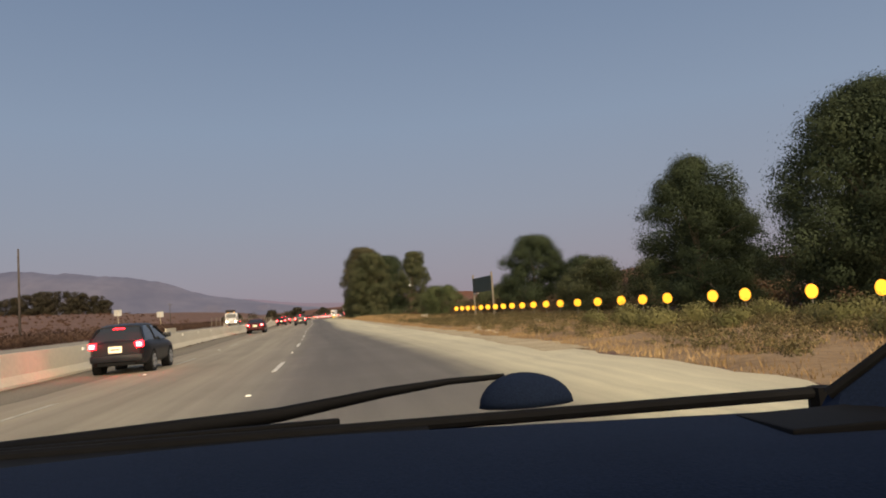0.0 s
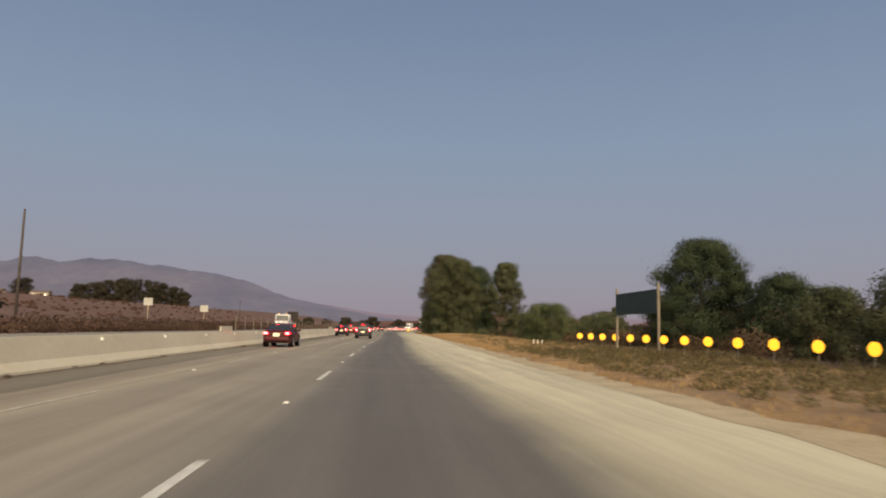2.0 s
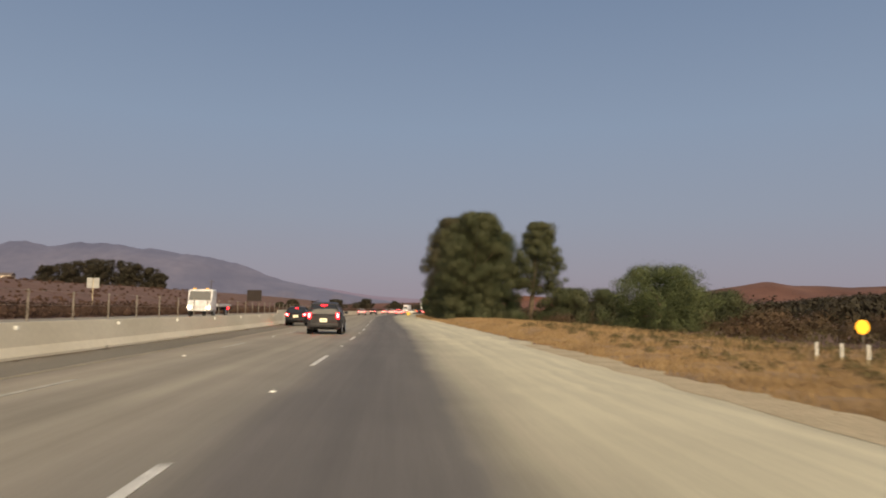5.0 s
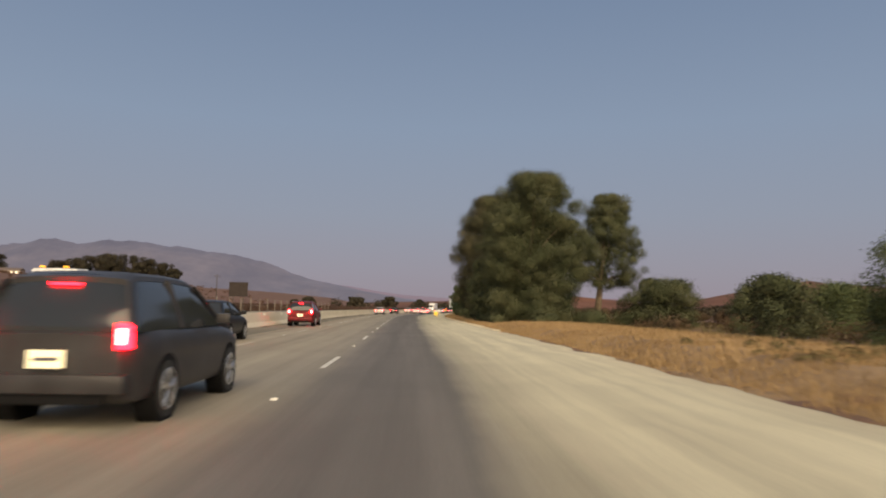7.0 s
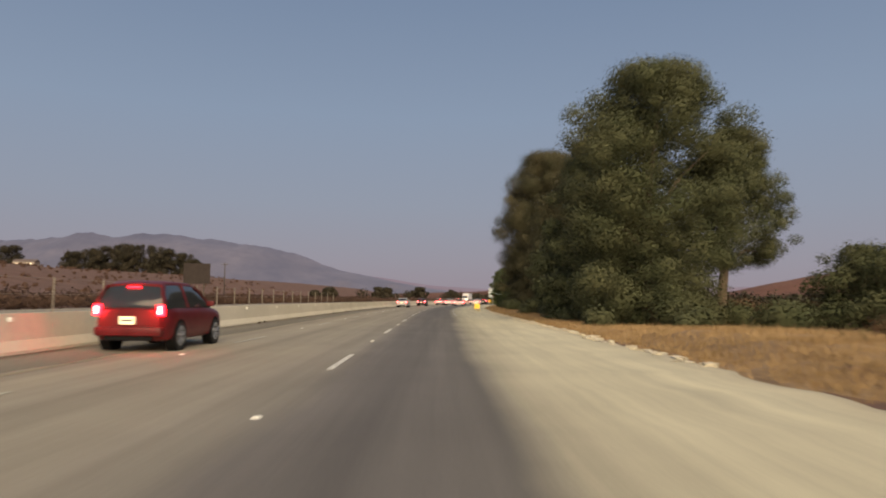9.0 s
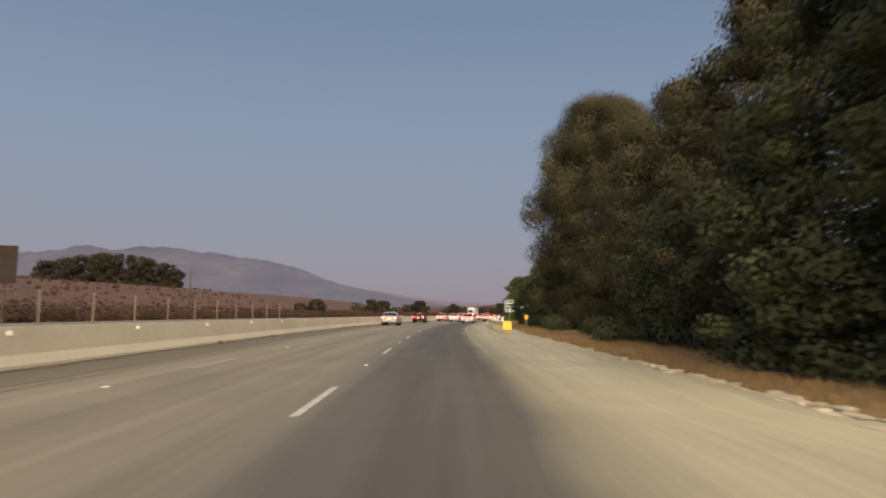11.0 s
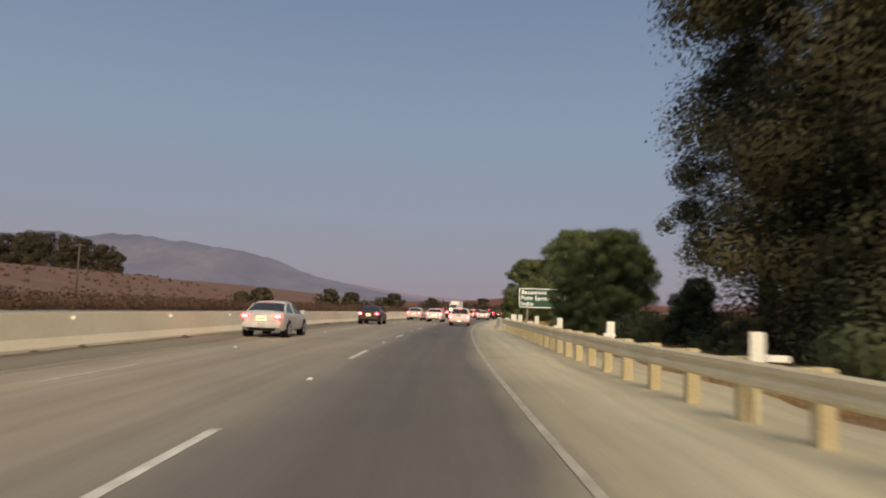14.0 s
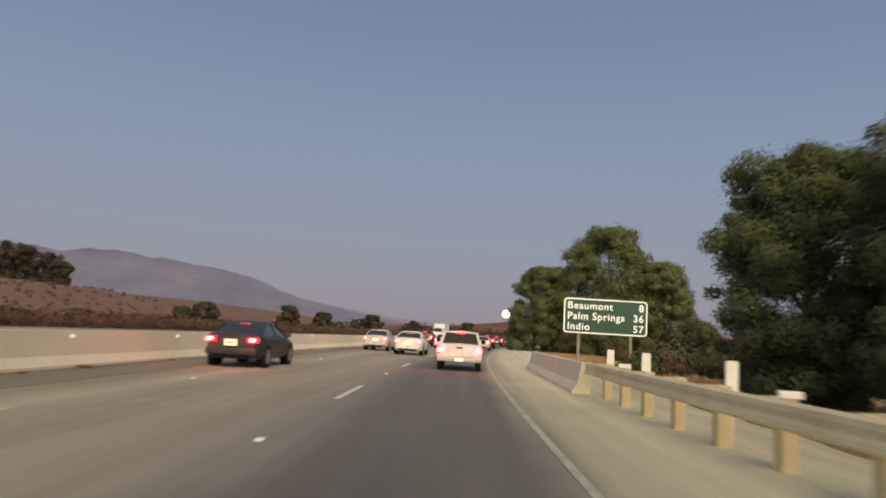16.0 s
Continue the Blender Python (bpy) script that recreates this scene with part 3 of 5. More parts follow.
tree(43, 84, 6.0, 4.0, 7, M_LEAF, 0.05, 5000, 0.22, label="bushy olive tree at the back of the verge")
tree(32.5, 52, 9.8, 5.0, 8, M_LEAF4, 0.03, 16000, 0.17, 130, fine=0.6, label="bushy dark green tree behind the reflector posts")
tree(36, 38, 10.0, 5.0, 9, M_LEAF4, 0.03, 14000, 0.18, 120, fine=0.6, label="bushy dark green tree behind the reflector posts")
tree(24.3, 132, 5.5, 5.0, 10, M_LEAF2, 0.0, 16000, 0.13, 130, fine=0.6, prof=DOME, label="round willowy shrub-like tree standing in dry grass")
tree(39, 150, 4.2, 4.0, 11, M_LEAF, 0.03, 5000, 0.18, label="low willowy tree standing in dry grass")
tree(24.5, 148, 4.0, 3.0, 12, M_LEAF, 0.03, 4000, 0.18, label="low willowy tree standing in dry grass")
# the big clump beside the road
tree(15.1, 181, 16.4, 7.0, 13, M_LEAF, 0.02, 36000, 0.15, 280, fine=0.55, dense=4.6, prof=((0, 0.72), (0.2, 0.84), (0.42, 1.0), (0.62, 0.97), (0.8, 0.78), (0.92, 0.52), (1.0, 0.25)), label="huge dense olive-green tree with a domed crown")
tree(12.9, 188, 11.9, 4.9, 14, M_LEAF, 0.02, 20000, 0.2, 150, fine=0.6, label="dense olive-green tree crowding the shoulder")
tree(28.1, 203, 18.0, 7.3, 15, M_LEAF, 0.29, 30000, 0.18, 180, fine=0.45, lean=0.1, prof=((0.28, 0.5), (0.42, 0.98), (0.6, 0.85), (0.75, 0.5), (0.9, 0.42), (1.0, 0.2)), label="pine-like tree with gaps of sky below its crown")
tree(28.8, 180, 5.2, 5.2, 16, M_LEAF, 0.0, 12000, 0.18, 110, fine=0.6, prof=((0, 1.0), (0.5, 0.95), (0.8, 0.7), (1.0, 0.4)), label="bushy green tree standing beyond the dry verge")
tree(17.3, 214, 16.4, 7.0, 17, M_LEAF3, 0.03, 30000, 0.17, 220, fine=0.55, dense=2.6, label="tall dense olive-green tree beside the shoulder")
tree(18.0, 240, 23.2, 10.1, 18, M_LEAF3, 0.03, 50000, 0.175, 300, fine=0.56, dense=5.0, prof=((0.03, 0.55), (0.15, 0.74), (0.25, 0.86), (0.4, 0.86), (0.56, 1.0), (0.75, 0.7), (0.9, 0.42), (1.0, 0.2)), label="very tall brown-green tree overhanging the guardrail")
# dark leaf material stands in for deep shade here
tree(25.5, 228, 19.0, 7.0, 19, M_LEAF4, 0.06, 20000, 0.27, 120, label="tall dark tree behind the guardrail")
tree(16.0, 247, 15.0, 4.8, 34, M_LEAF3, 0.2, 15000, 0.14, 90, fine=0.42, prof=((0.13, 0.5), (0.3, 0.98), (0.45, 1.0), (0.6, 0.75), (1.0, 0.3)), label="dark open-crowned tree with thin hanging branches")
# fills the back of the clump, its deep shade put into the leaf colour
tree(25.4, 240, 20.0, 6.6, 37, M_LEAF4, 0.04, 24000, 0.2, 150, fine=0.7, dense=3.0, label="tall dark tree at the back of the roadside clump")
tree(16.6, 255.5, 3.6, 2.0, 36, M_LEAF, 0.0, 12000, 0.1, 80, fine=0.55, label="small bushy olive tree below the hanging branches")
tree(24.0, 250, 17.0, 6.5, 20, M_LEAF3, 0.06, 18000, 0.26, 110, label="tall dark tree with thin hanging branches")
tree(14.8, 198, 15.6, 5.0, 35, M_LEAF3, 0.02, 22000, 0.18, 170, fine=0.55, label="dense olive-green tree between the taller roadside trees")
tree(13.5, 205, 7.5, 3.5, 21, M_LEAF, 0.02, 8000, 0.22, 50, label="dense olive-green shrub tree crowding the shoulder")
# farther right
tree(58, 215, 7.0, 6.0, 22, M_LEAF, 0.03, 7000, 0.24, label="low spreading tree beyond the verge")
tree(66.5, 230, 8.8, 3.5, 23, M_LEAF, 0.05, 6000, 0.24, label="slim upright tree beyond the verge")
tree(50, 200, 5.5, 5.0, 24, M_LEAF, 0.03, 6000, 0.24, label="low spreading tree beyond the verge")
tree(46, 176, 5.0, 4.8, 25, M_LEAF2, 0.03, 6000, 0.22, label="bushy green tree at the back of the verge")
# trees round the distance sign
WILLOW = ((0, 0.5), (0.3, 0.85), (0.55, 1.0), (0.8, 0.9), (1.0, 0.45))
tree(15.3, 266.5, 7.2, 3.2, 26, M_LEAF2, 0.0, 36000, 0.1, 170, fine=0.55, dense=2.8, prof=WILLOW, label="small willowy green tree behind the guardrail")
tree(14.5, 272, 7.1, 3.1, 27, M_LEAF2, 0.0, 36000, 0.1, 170, fine=0.55, dense=2.8, prof=WILLOW, label="small willowy green tree behind the guardrail")
tree(21.2, 341, 10.6, 5.4, 28, M_LEAF2, 0.0, 16000, 0.26, 160, fine=0.55, prof=DOME, label="green tree at the edge of the grove behind the distance sign")
tree(28.0, 338, 15.6, 7.6, 29, M_LEAF2, 0.0, 24000, 0.26, 200, fine=0.5, prof=DOME, label="tall green tree behind the distance sign")
tree(33.4, 335, 11.4, 5.0, 30, M_LEAF2, 0.0, 16000, 0.26, 160, fine=0.55, prof=DOME, label="green tree at the edge of the grove behind the distance sign")
tree(31, 318, 4.2, 3.0, 31, M_LEAF, 0.03, 5000, 0.2, label="low scrubby tree behind the concrete barrier")
tree(36, 306, 4.0, 3.4, 32, M_LEAF, 0.03, 5000, 0.2, label="low scrubby tree behind the concrete barrier")


# hillside trees, far across the road
def hill_tree(x, y, h, r, seed):
    return tree(x, y, h, r, seed, M_HEDGE, 0.0, 2200, 0.85, 34, prof=((0, 1.0), (0.5, 1.0), (0.8, 0.7), (1.0, 0.4)), label="dark rounded tree on the brown hillside")


for i, (x, y, h, r) in enumerate(((-160, 600, 9, 6), (-167, 604, 12, 7), (-176, 600, 14, 8), (-186, 606, 16, 9), (-196, 600, 16, 9), (-207, 604, 16, 9), (-218, 600, 14, 9), (-228, 606, 12, 8), (-238, 602, 10, 8),
                                  (-181, 594, 12, 7), (-202, 594, 13, 8), (-290, 620, 12, 9), (-310, 600, 10, 9), (-330, 560, 11, 9),
                                  (-22.7, 421, 4.6, 2.8), (-42, 423, 4.4, 3.2), (-49, 428, 3.2, 2.6), (-66, 150, 5, 4), (-78, 162, 4.5, 4), (-95, 170, 6, 5), (-88, 148, 5, 4.5),
                                  (-30, 560, 6, 5), (-12, 640, 8, 6), (12, 720, 8, 6), (92, 690, 9, 7), (104, 720, 10, 8), (60, 860, 11, 8), (128, 760, 11, 9))):
    hill_tree(x, y, h * (1.25 if x < -150 else 1.0), r * (1.15 if x < -150 else 1.0), 100 + i)


# ---- low growth: scrub band left of the barrier, dry grass and scrub on the right ----
def tufts(name, spots, hs, material, rng, blades=7, width=0.035, spread=0.22):
    n = len(spots)
    k = np.repeat(np.arange(n), blades)
    m = len(k)
    p = spots[k] + np.concatenate([rng.normal(size=(m, 2)) * spread, np.zeros((m, 1))], 1)
    hh = hs[k] * (0.6 + 0.6 * rng.random(m))
    a = rng.random(m) * 2 * math.pi
    tip = p + np.stack([np.cos(a) * hh * 0.4, np.sin(a) * hh * 0.4, hh], 1)
    b = a + math.pi / 2 + rng.normal(size=m) * 0.5
    w = np.stack([np.cos(b), np.sin(b), np.zeros(m)], 1) * width * (0.6 + rng.random(m))[:, None]
    tri = np.stack([p - w, p + w, tip], 1).reshape(-1, 3)
    me = bpy.data.meshes.new(name)
    me.vertices.add(len(tri))
    me.vertices.foreach_set("co", tri.astype(np.float32).ravel())
    me.loops.add(len(tri))
    me.loops.foreach_set("vertex_index", np.arange(len(tri), dtype=np.int32))
    me.polygons.add(m)
    me.polygons.foreach_set("loop_start", np.arange(0, len(tri), 3, dtype=np.int32))
    me.update(calc_edges=True)
    me.materials.append(material)
    return new(name, me)


def scatter(n, lat0, lat1, y0, y1, rng, power=1.0):
    y = y0 + (y1 - y0) * rng.random(n)
    lat = lat0 + (lat1 - lat0) * rng.random(n) ** power
    x = xc(y) + lat
    return np.stack([x, y, ground_z(x, y) - 0.03], 1)


rng = np.random.default_rng(7)
sp = scatter(40000, 6.3, 20, -10, 226, rng, 1.2)
sp[:, 2] += 0.03
tagged(tufts("dry_grass", sp, 0.05 + 0.10 * rng.random(len(sp)) + 0.14 * (rng.random(len(sp)) > 0.93), M_GRASS, rng, 5, 0.012, 0.2), "dry golden-brown grass on the verge", "grass", kind="stuff")
sp = scatter(26000, 6.6, 16, 78, 215, rng, 1.1)
tagged(tufts("tall_dry_grass", sp, 0.12 + 0.2 * rng.random(len(sp)) ** 2, M_GRASS, rng, 7, 0.012, 0.16), "tall golden dry grass on the verge mound", "grass", kind="stuff")
sp = scatter(12000, 12, 48, -10, 260, rng)
tagged(tufts("dry_weeds", sp, 0.1 + 0.28 * rng.random(len(sp)), M_SCRUB, rng, 6, 0.03, 0.4), "dusty olive weeds and dead brush on the verge", "weeds", kind="stuff")
sp = scatter(4500, 6.6, 12, 228, 330, rng)
tagged(tufts("verge_grass", sp, 0.12 + 0.22 * rng.random(len(sp)), M_GRASS, rng, 8, 0.03), "dry grass behind the guardrail", "grass", kind="stuff")


def bush_band(name, n, lat0, lat1, y0, y1, r0, r1, count, size, material, seed, label):
    g = np.random.default_rng(seed)
    p = scatter(n, lat0, lat1, y0, y1, g)
    r = r0 + (r1 - r0) * g.random(n)
    p[:, 2] += r * 0.45
    ob = new(name, leaf_mesh(name, p, r, count, size, g, material, 0.75, 0.4))
    return tagged(ob, label, "shrubs", kind="stuff")


bush_band("median_shrubs", 2600, -32, -24.5, -30, 420, 0.75, 1.2, 240000, 0.1, M_BRUSH, 51, "dark band of shrubs beyond the median barrier")
bush_band("verge_scrub", 260, 21.6, 46, 0, 175, 0.5, 1.4, 60000, 0.1, M_BRUSH2, 52, "olive scrub and dead brush behind the reflector posts")
bush_band("verge_brush", 1500, 7.6, 20, -4, 80, 0.12, 0.42, 150000, 0.035, M_SCRUB, 57, "low olive brush in front of the reflector posts")
bush_band("verge_shrubs", 26, 11.5, 17, 14, 34, 0.5, 0.85, 40000, 0.045, M_OLIVE, 60, "rounded yellow-olive shrubs in front of the reflector posts")
bush_band("verge_weeds", 700, 8.5, 19, 60, 128, 0.1, 0.3, 60000, 0.04, M_SCRUB, 61, "low green-brown weeds on the verge")
bush_band("verge_thicket", 90, 30, 80, 60, 330, 0.9, 2.2, 60000, 0.15, M_BRUSH2, 53, "dusky thicket at the back of the verge")
bush_band("clump_undergrowth", 95, 8.9, 20, 172, 296, 0.6, 1.6, 120000, 0.09, M_LEAF, 54, "dense undergrowth below the big trees")
bush_band("barrier_scrub", 50, 10, 30, 275, 345, 0.6, 1.4, 30000, 0.1, M_BRUSH2, 55, "scrub behind the concrete barrier")
bush_band("hill_scrub", 900, 60, 320, 120, 520, 1.2, 4.0, 80000, 0.5, M_HEDGE, 58, "dark dead brush on the reddish-brown rise")
bush_band("bank_scrub", 1400, -300, -100, 140, 640, 0.3, 1.1, 50000, 0.3, M_BANKBRUSH, 59, "sparse dark brush on the far reddish bank")
bush_band("barrier_weeds", 90, -9.2, -9.0, -5, 330, 0.05, 0.16, 9000, 0.03, M_BRUSH2, 62, "dusty weeds along the foot of the median barrier")
bush_band("far_thicket", 160, -120, 120, 560, 900, 2.5, 5.0, 16000, 0.6, M_HEDGE, 56, "dark far-off trees closing the road's vista")


# ---- reflector posts ----
def reflector_post(m):
    t = thing("reflector_post", m, "slim post with a round reflector whose amber shine is emitted", "reflector", "row of amber reflectors")
    bm = bmesh.new()
    cyl(bm, (0, 0, -0.1), (0, 0, 0.82), 0.022, 0.02, 8)
    part("post", bm, M_FENCE, t)
    bm = bmesh.new()
    cyl(bm, (0, -0.02, 0.98), (0, 0.03, 0.98), 0.30, 0.30, 24)
    bmesh.ops.bevel(bm, geom=[e for e in bm.edges if len(e.link_faces) == 2 and e.calc_face_angle() > 1], offset=0.012, segments=2, affect='EDGES')
    d = part("disc", bm, M_AMBER, t, "round amber reflector, headlamp shine put in as glow")
    bm = bmesh.new()
    cyl(bm, (0, 0.031, 0.98), (0, 0.045, 0.98), 0.31, 0.31, 24)
    part("backing", bm, M_BLACK, d)
    return t


posts = [float(v) for v in np.interp(range(18), (0, 4, 8, 12, 15, 17), (102.2, 87.0, 72.5, 57.1, 44.7, 38.3))] + [33.5, 30.7, 26.1, 22.4]
first = reflector_post(pose(20.9, posts[0], float(ground_z(20.9, posts[0]))))
for y in posts[1:]:
    x = 20.95 - 0.6 * float(smooth(90, 30, y))
    copy_thing(first, pose(x, y, float(ground_z(x, y))))


# ---- signs ----
def slab(bm, w, h, t, r=0.12):
    """An upright rounded panel, face to -y, centred."""
    pts = []
    for cx, cz, a0 in ((w / 2 - r, h / 2 - r, 0), (-w / 2 + r, h / 2 - r, 90), (-w / 2 + r, -h / 2 + r, 180), (w / 2 - r, -h / 2 + r, 270)):
        for k in range(5):
            a = radians(a0 + 22.5 * k)
            pts.append((cx + r * math.cos(a), cz + r * math.sin(a)))
    f = [bm.verts.new((x, 0, z)) for x, z in pts]
    b = [bm.verts.new((x, t, z)) for x, z in pts]
    n = len(pts)
    bm.faces.new(f)
    bm.faces.new(b[::-1])
    for i in range(n):
        bm.faces.new((f[i], b[i], b[(i + 1) % n], f[(i + 1) % n]))
    bmesh.ops.recalc_face_normals(bm, faces=bm.faces)


def border(bm, w, h, r, line):
    rings = []
    for o in (0, line):
        ring = []
        rr = max(0.02, r - o)
        for cx, cz, a0 in ((w / 2 - r, h / 2 - r, 0), (-w / 2 + r, h / 2 - r, 90), (-w / 2 + r, -h / 2 + r, 180), (w / 2 - r, -h / 2 + r, 270)):
            for k in range(5):
                a = radians(a0 + 22.5 * k)
                ring.append(bm.verts.new((cx + rr * math.cos(a), 0, cz + rr * math.sin(a))))
        rings.append(ring)
    n = len(rings[0])
    for i in range(n):
        bm.faces.new((rings[0][i], rings[1][i], rings[1][(i + 1) % n], rings[0][(i + 1) % n]))
    bmesh.ops.recalc_face_normals(bm, faces=bm.faces)


def lettering(text, size, x, z, parent, material, right=False):
    cu = bpy.data.curves.new("lettering", 'FONT')
    cu.body = text
    cu.size = size
    cu.align_x = 'RIGHT' if right else 'LEFT'
    cu.extrude = 0.002
    cu.offset = 0.008
    cu.space_character = 1.13
    tmp = bpy.data.objects.new("tmp", cu)
    me = bpy.data.meshes.new_from_object(tmp)
    bpy.data.objects.remove(tmp)
    me.materials.clear()
    me.materials.append(material)
    ob = new("lettering", me)
    ob.matrix_basis = pose(x, -0.008, z, 90, 0, 0)
    ob.parent = parent
    return tagged(ob, "white lettering reading " + text)


def distance_sign():
    w, h = 4.85, 2.04
    cx, cy = 15.3, 293.8
    t = thing("distance_sign", pose(cx, cy, 0, 0, 0, -3), "green freeway distance sign with white border and place names", "road sign")
    bm = bmesh.new()
    slab(bm, w, h, 0.03, 0.2)
    panel = part("panel", bm, M_GREEN, t, "green sign panel")
    panel.location = (0, 0, 2.92)
    bm = bmesh.new()
    border(bm, w - 0.04, h - 0.04, 0.19, 0.07)
    part("border", bm, M_SIGNW, panel, "white border").location = (0, -0.006, 0)
    for k, (a, b) in enumerate((("Beaumont", "8"), ("Palm Springs", "36"), ("Indio", "57"))):
        z = 0.4 - 0.6 * k
        lettering(a, 0.57, -2.2, z, panel, M_SIGNW)
        lettering(b, 0.57, 2.2, z, panel, M_SIGNW, True)
    for x in (-1.5, 1.5):
        bm = bmesh.new()
        box(bm, x - 0.08, x + 0.08, 0.035, 0.2, -0.4, 3.85, 0.01)
        part("post", bm, M_SIGNPOST, t)


distance_sign()


def big_sign():
    t = thing("large_sign", pose(20.99, 85.9, float(ground_z(21, 86)) - 0.05, 0, 0, -89.2), "long dark green sign board on two tall posts among reflectors", "road sign")
    bm = bmesh.new()
    slab(bm, 9.0, 1.8, 0.05, 0.06)
    p = part("panel", bm, M_TEAL, t, "dark green panel with no readable words")
    p.location = (0, -0.05, 3.86)
    for x0 in (-4.5, -3.0, -1.5, 0.0, 1.5, 3.0):
        bm = bmesh.new()
        box(bm, x0 + 0.004, x0 + 1.496, -0.006, -0.001, -0.86, 0.86)
        part("sheet", bm, M_TEAL, p)
    bm = bmesh.new()
    box(bm, -4.4, -1.9, -0.03, 0.02, 2.74, 2.9, 0.01)
    part("lower_strip", bm, M_SIGNBACK, t, "pale bare strip below the panel")
    for x, top in ((-4.6, 5.25), (4.6, 5.2)):
        bm = bmesh.new()
        box(bm, x - 0.09, x + 0.09, -0.02, 0.16, -0.3, top, 0.012)
        part("post", bm, M_SIGNPOST, t, "weathered timber post")
    for z in (3.3, 4.4):
        bm = bmesh.new()
        box(bm, -4.5, 4.5, 0.004, 0.07, z - 0.04, z + 0.04, 0.006)
        part("rail", bm, M_SIGNPOST, t)


big_sign()


# ---- guardrail, its terminal, barrier and markers on the right ----
def guardrail():
    t = thing("guardrail", pose(0, 0, 0), "galvanised guardrail on timber posts ending in a yellow marked terminal", "guardrail")
    lat = 4.15
    prof = [(-0.03, 0.535), (-0.08, 0.575), (-0.08, 0.64), (-0.045, 0.685), (-0.045, 0.715), (-0.08, 0.76), (-0.08, 0.825), (-0.03, 0.865), (0.008, 0.86), (0.008, 0.54)]

    def off(y):
        return lat + 0.27 * float(smooth(236, 222, y)) - 0.3 * float(smooth(250, 268, y))
    ys = np.arange(221.1, 272.6, 0.95)
    k = len(prof)
    V = [(float(xc(y)) + off(y) + a, y, z) for y in ys for a, z in prof]
    F = [(i * k + j, i * k + (j + 1) % k, (i + 1) * k + (j + 1) % k, (i + 1) * k + j) for i in range(len(ys) - 1) for j in range(k)]
    mesh_ob("rail", V, F, M_STEEL, t, "corrugated steel rail")
    bm = bmesh.new()
    box(bm, -0.1, 0.1, -0.1, 0.1, -0.5, 0.875, 0.012)
    pm = bpy.data.meshes.new("post")
    bm.to_mesh(pm)
    bm.free()
    pm.materials.append(M_WOOD)
    bm = bmesh.new()
    box(bm, -0.08, 0.08, -0.08, 0.08, 0.52, 0.87, 0.01)
    km = bpy.data.meshes.new("spacer_block")
    bm.to_mesh(km)
    bm.free()
    km.materials.append(M_WOOD)
    for y in np.arange(221.7, 272.5, 1.905):
        x = float(xc(y)) + off(y)
        part_from("post", pm, pose(x + 0.3, y, 0), t)
        part_from("spacer_block", km, pose(x + 0.1, y, 0), t)
    for y in (228.2, 236.3, 244.4, 253.5, 261.4, 269.0):
        x = float(xc(y)) + off(y)
        bm = bmesh.new()
        box(bm, x + 0.06, x + 0.34, y - 0.02, y + 0.02, 0.87, 0.955, 0.008)
        part("rail_reflector", bm, M_WHITEREF, t, "small white reflector on the guardrail")
    # terminal head with its yellow sheet
    x = float(xc(220.8)) + off(220.8)
    bm = bmesh.new()
    box(bm, x - 0.22, x + 0.22, 220.8, 221.12, 0.34, 0.88, 0.03)
    head = part("terminal_head", bm, M_STEEL, t)
    bm = bmesh.new()
    box(bm, x - 0.3, x + 0.3, 220.77, 220.795, 0.36, 0.9, 0.005)
    part("yellow_plate", bm, M_YELLOW, head, "bright yellow reflective plate")
    for k in (-1, 0, 1):
        bm = bmesh.new()
        c = x + 0.2 * k
        q = [bm.verts.new((c + a, 220.766, z)) for a, z in ((-0.12, 0.4), (-0.06, 0.4), (0.1, 0.86), (0.04, 0.86))]
        f = bm.faces.new(q)
        r = bmesh.ops.extrude_face_region(bm, geom=[f])
        bmesh.ops.translate(bm, verts=[v for v in r["geom"] if isinstance(v, bmesh.types.BMVert)], vec=(0, 0.003, 0))
        bmesh.ops.recalc_face_normals(bm, faces=bm.faces)
        part("stripe", bm, M_ORANGE, head, "slanting amber stripe")


guardrail()

bar = sweep("wall_bridge", [(3.45, -.1), (3.47, .08), (3.62, .3), (3.72, .82), (3.95, .82), (3.97, -.1)], 272.6, 288, M_WALL)
tagged(bar, "pale concrete roadside barrier continuing from the guardrail", "barrier", kind="structure")


def marker(y, lat, h, w, sheet, label, post_m, tall=0.55):
    x = float(xc(y)) + lat
    t = thing("marker_post", pose(x, y, -0.05), label, "marker post", "roadside marker posts")
    bm = bmesh.new()
    box(bm, -0.045, 0.045, -0.02, 0.03, -0.3, h - 0.02, 0.008)
    part("post", bm, post_m, t)
    bm = bmesh.new()
    slab(bm, w, tall, 0.012, 0.03)
    part("plate", bm, sheet, t, "reflective plate").location = (0, -0.035, h - tall / 2)


marker(223.1, 6.0, 1.45, 0.27, M_ORANGE, "timber marker post with an amber reflective plate", M_SIGNPOST, 0.34)
for y in (229.0, 237.3, 245.6, 253.3, 259.3, 264.3, 269.3, 273.1):
    marker(y, 4.3 if y == 259.3 else 4.6, 1.27, 0.2, M_WHITEREF, "slim marker post with a pale reflective plate beside the barrier", M_STEEL)


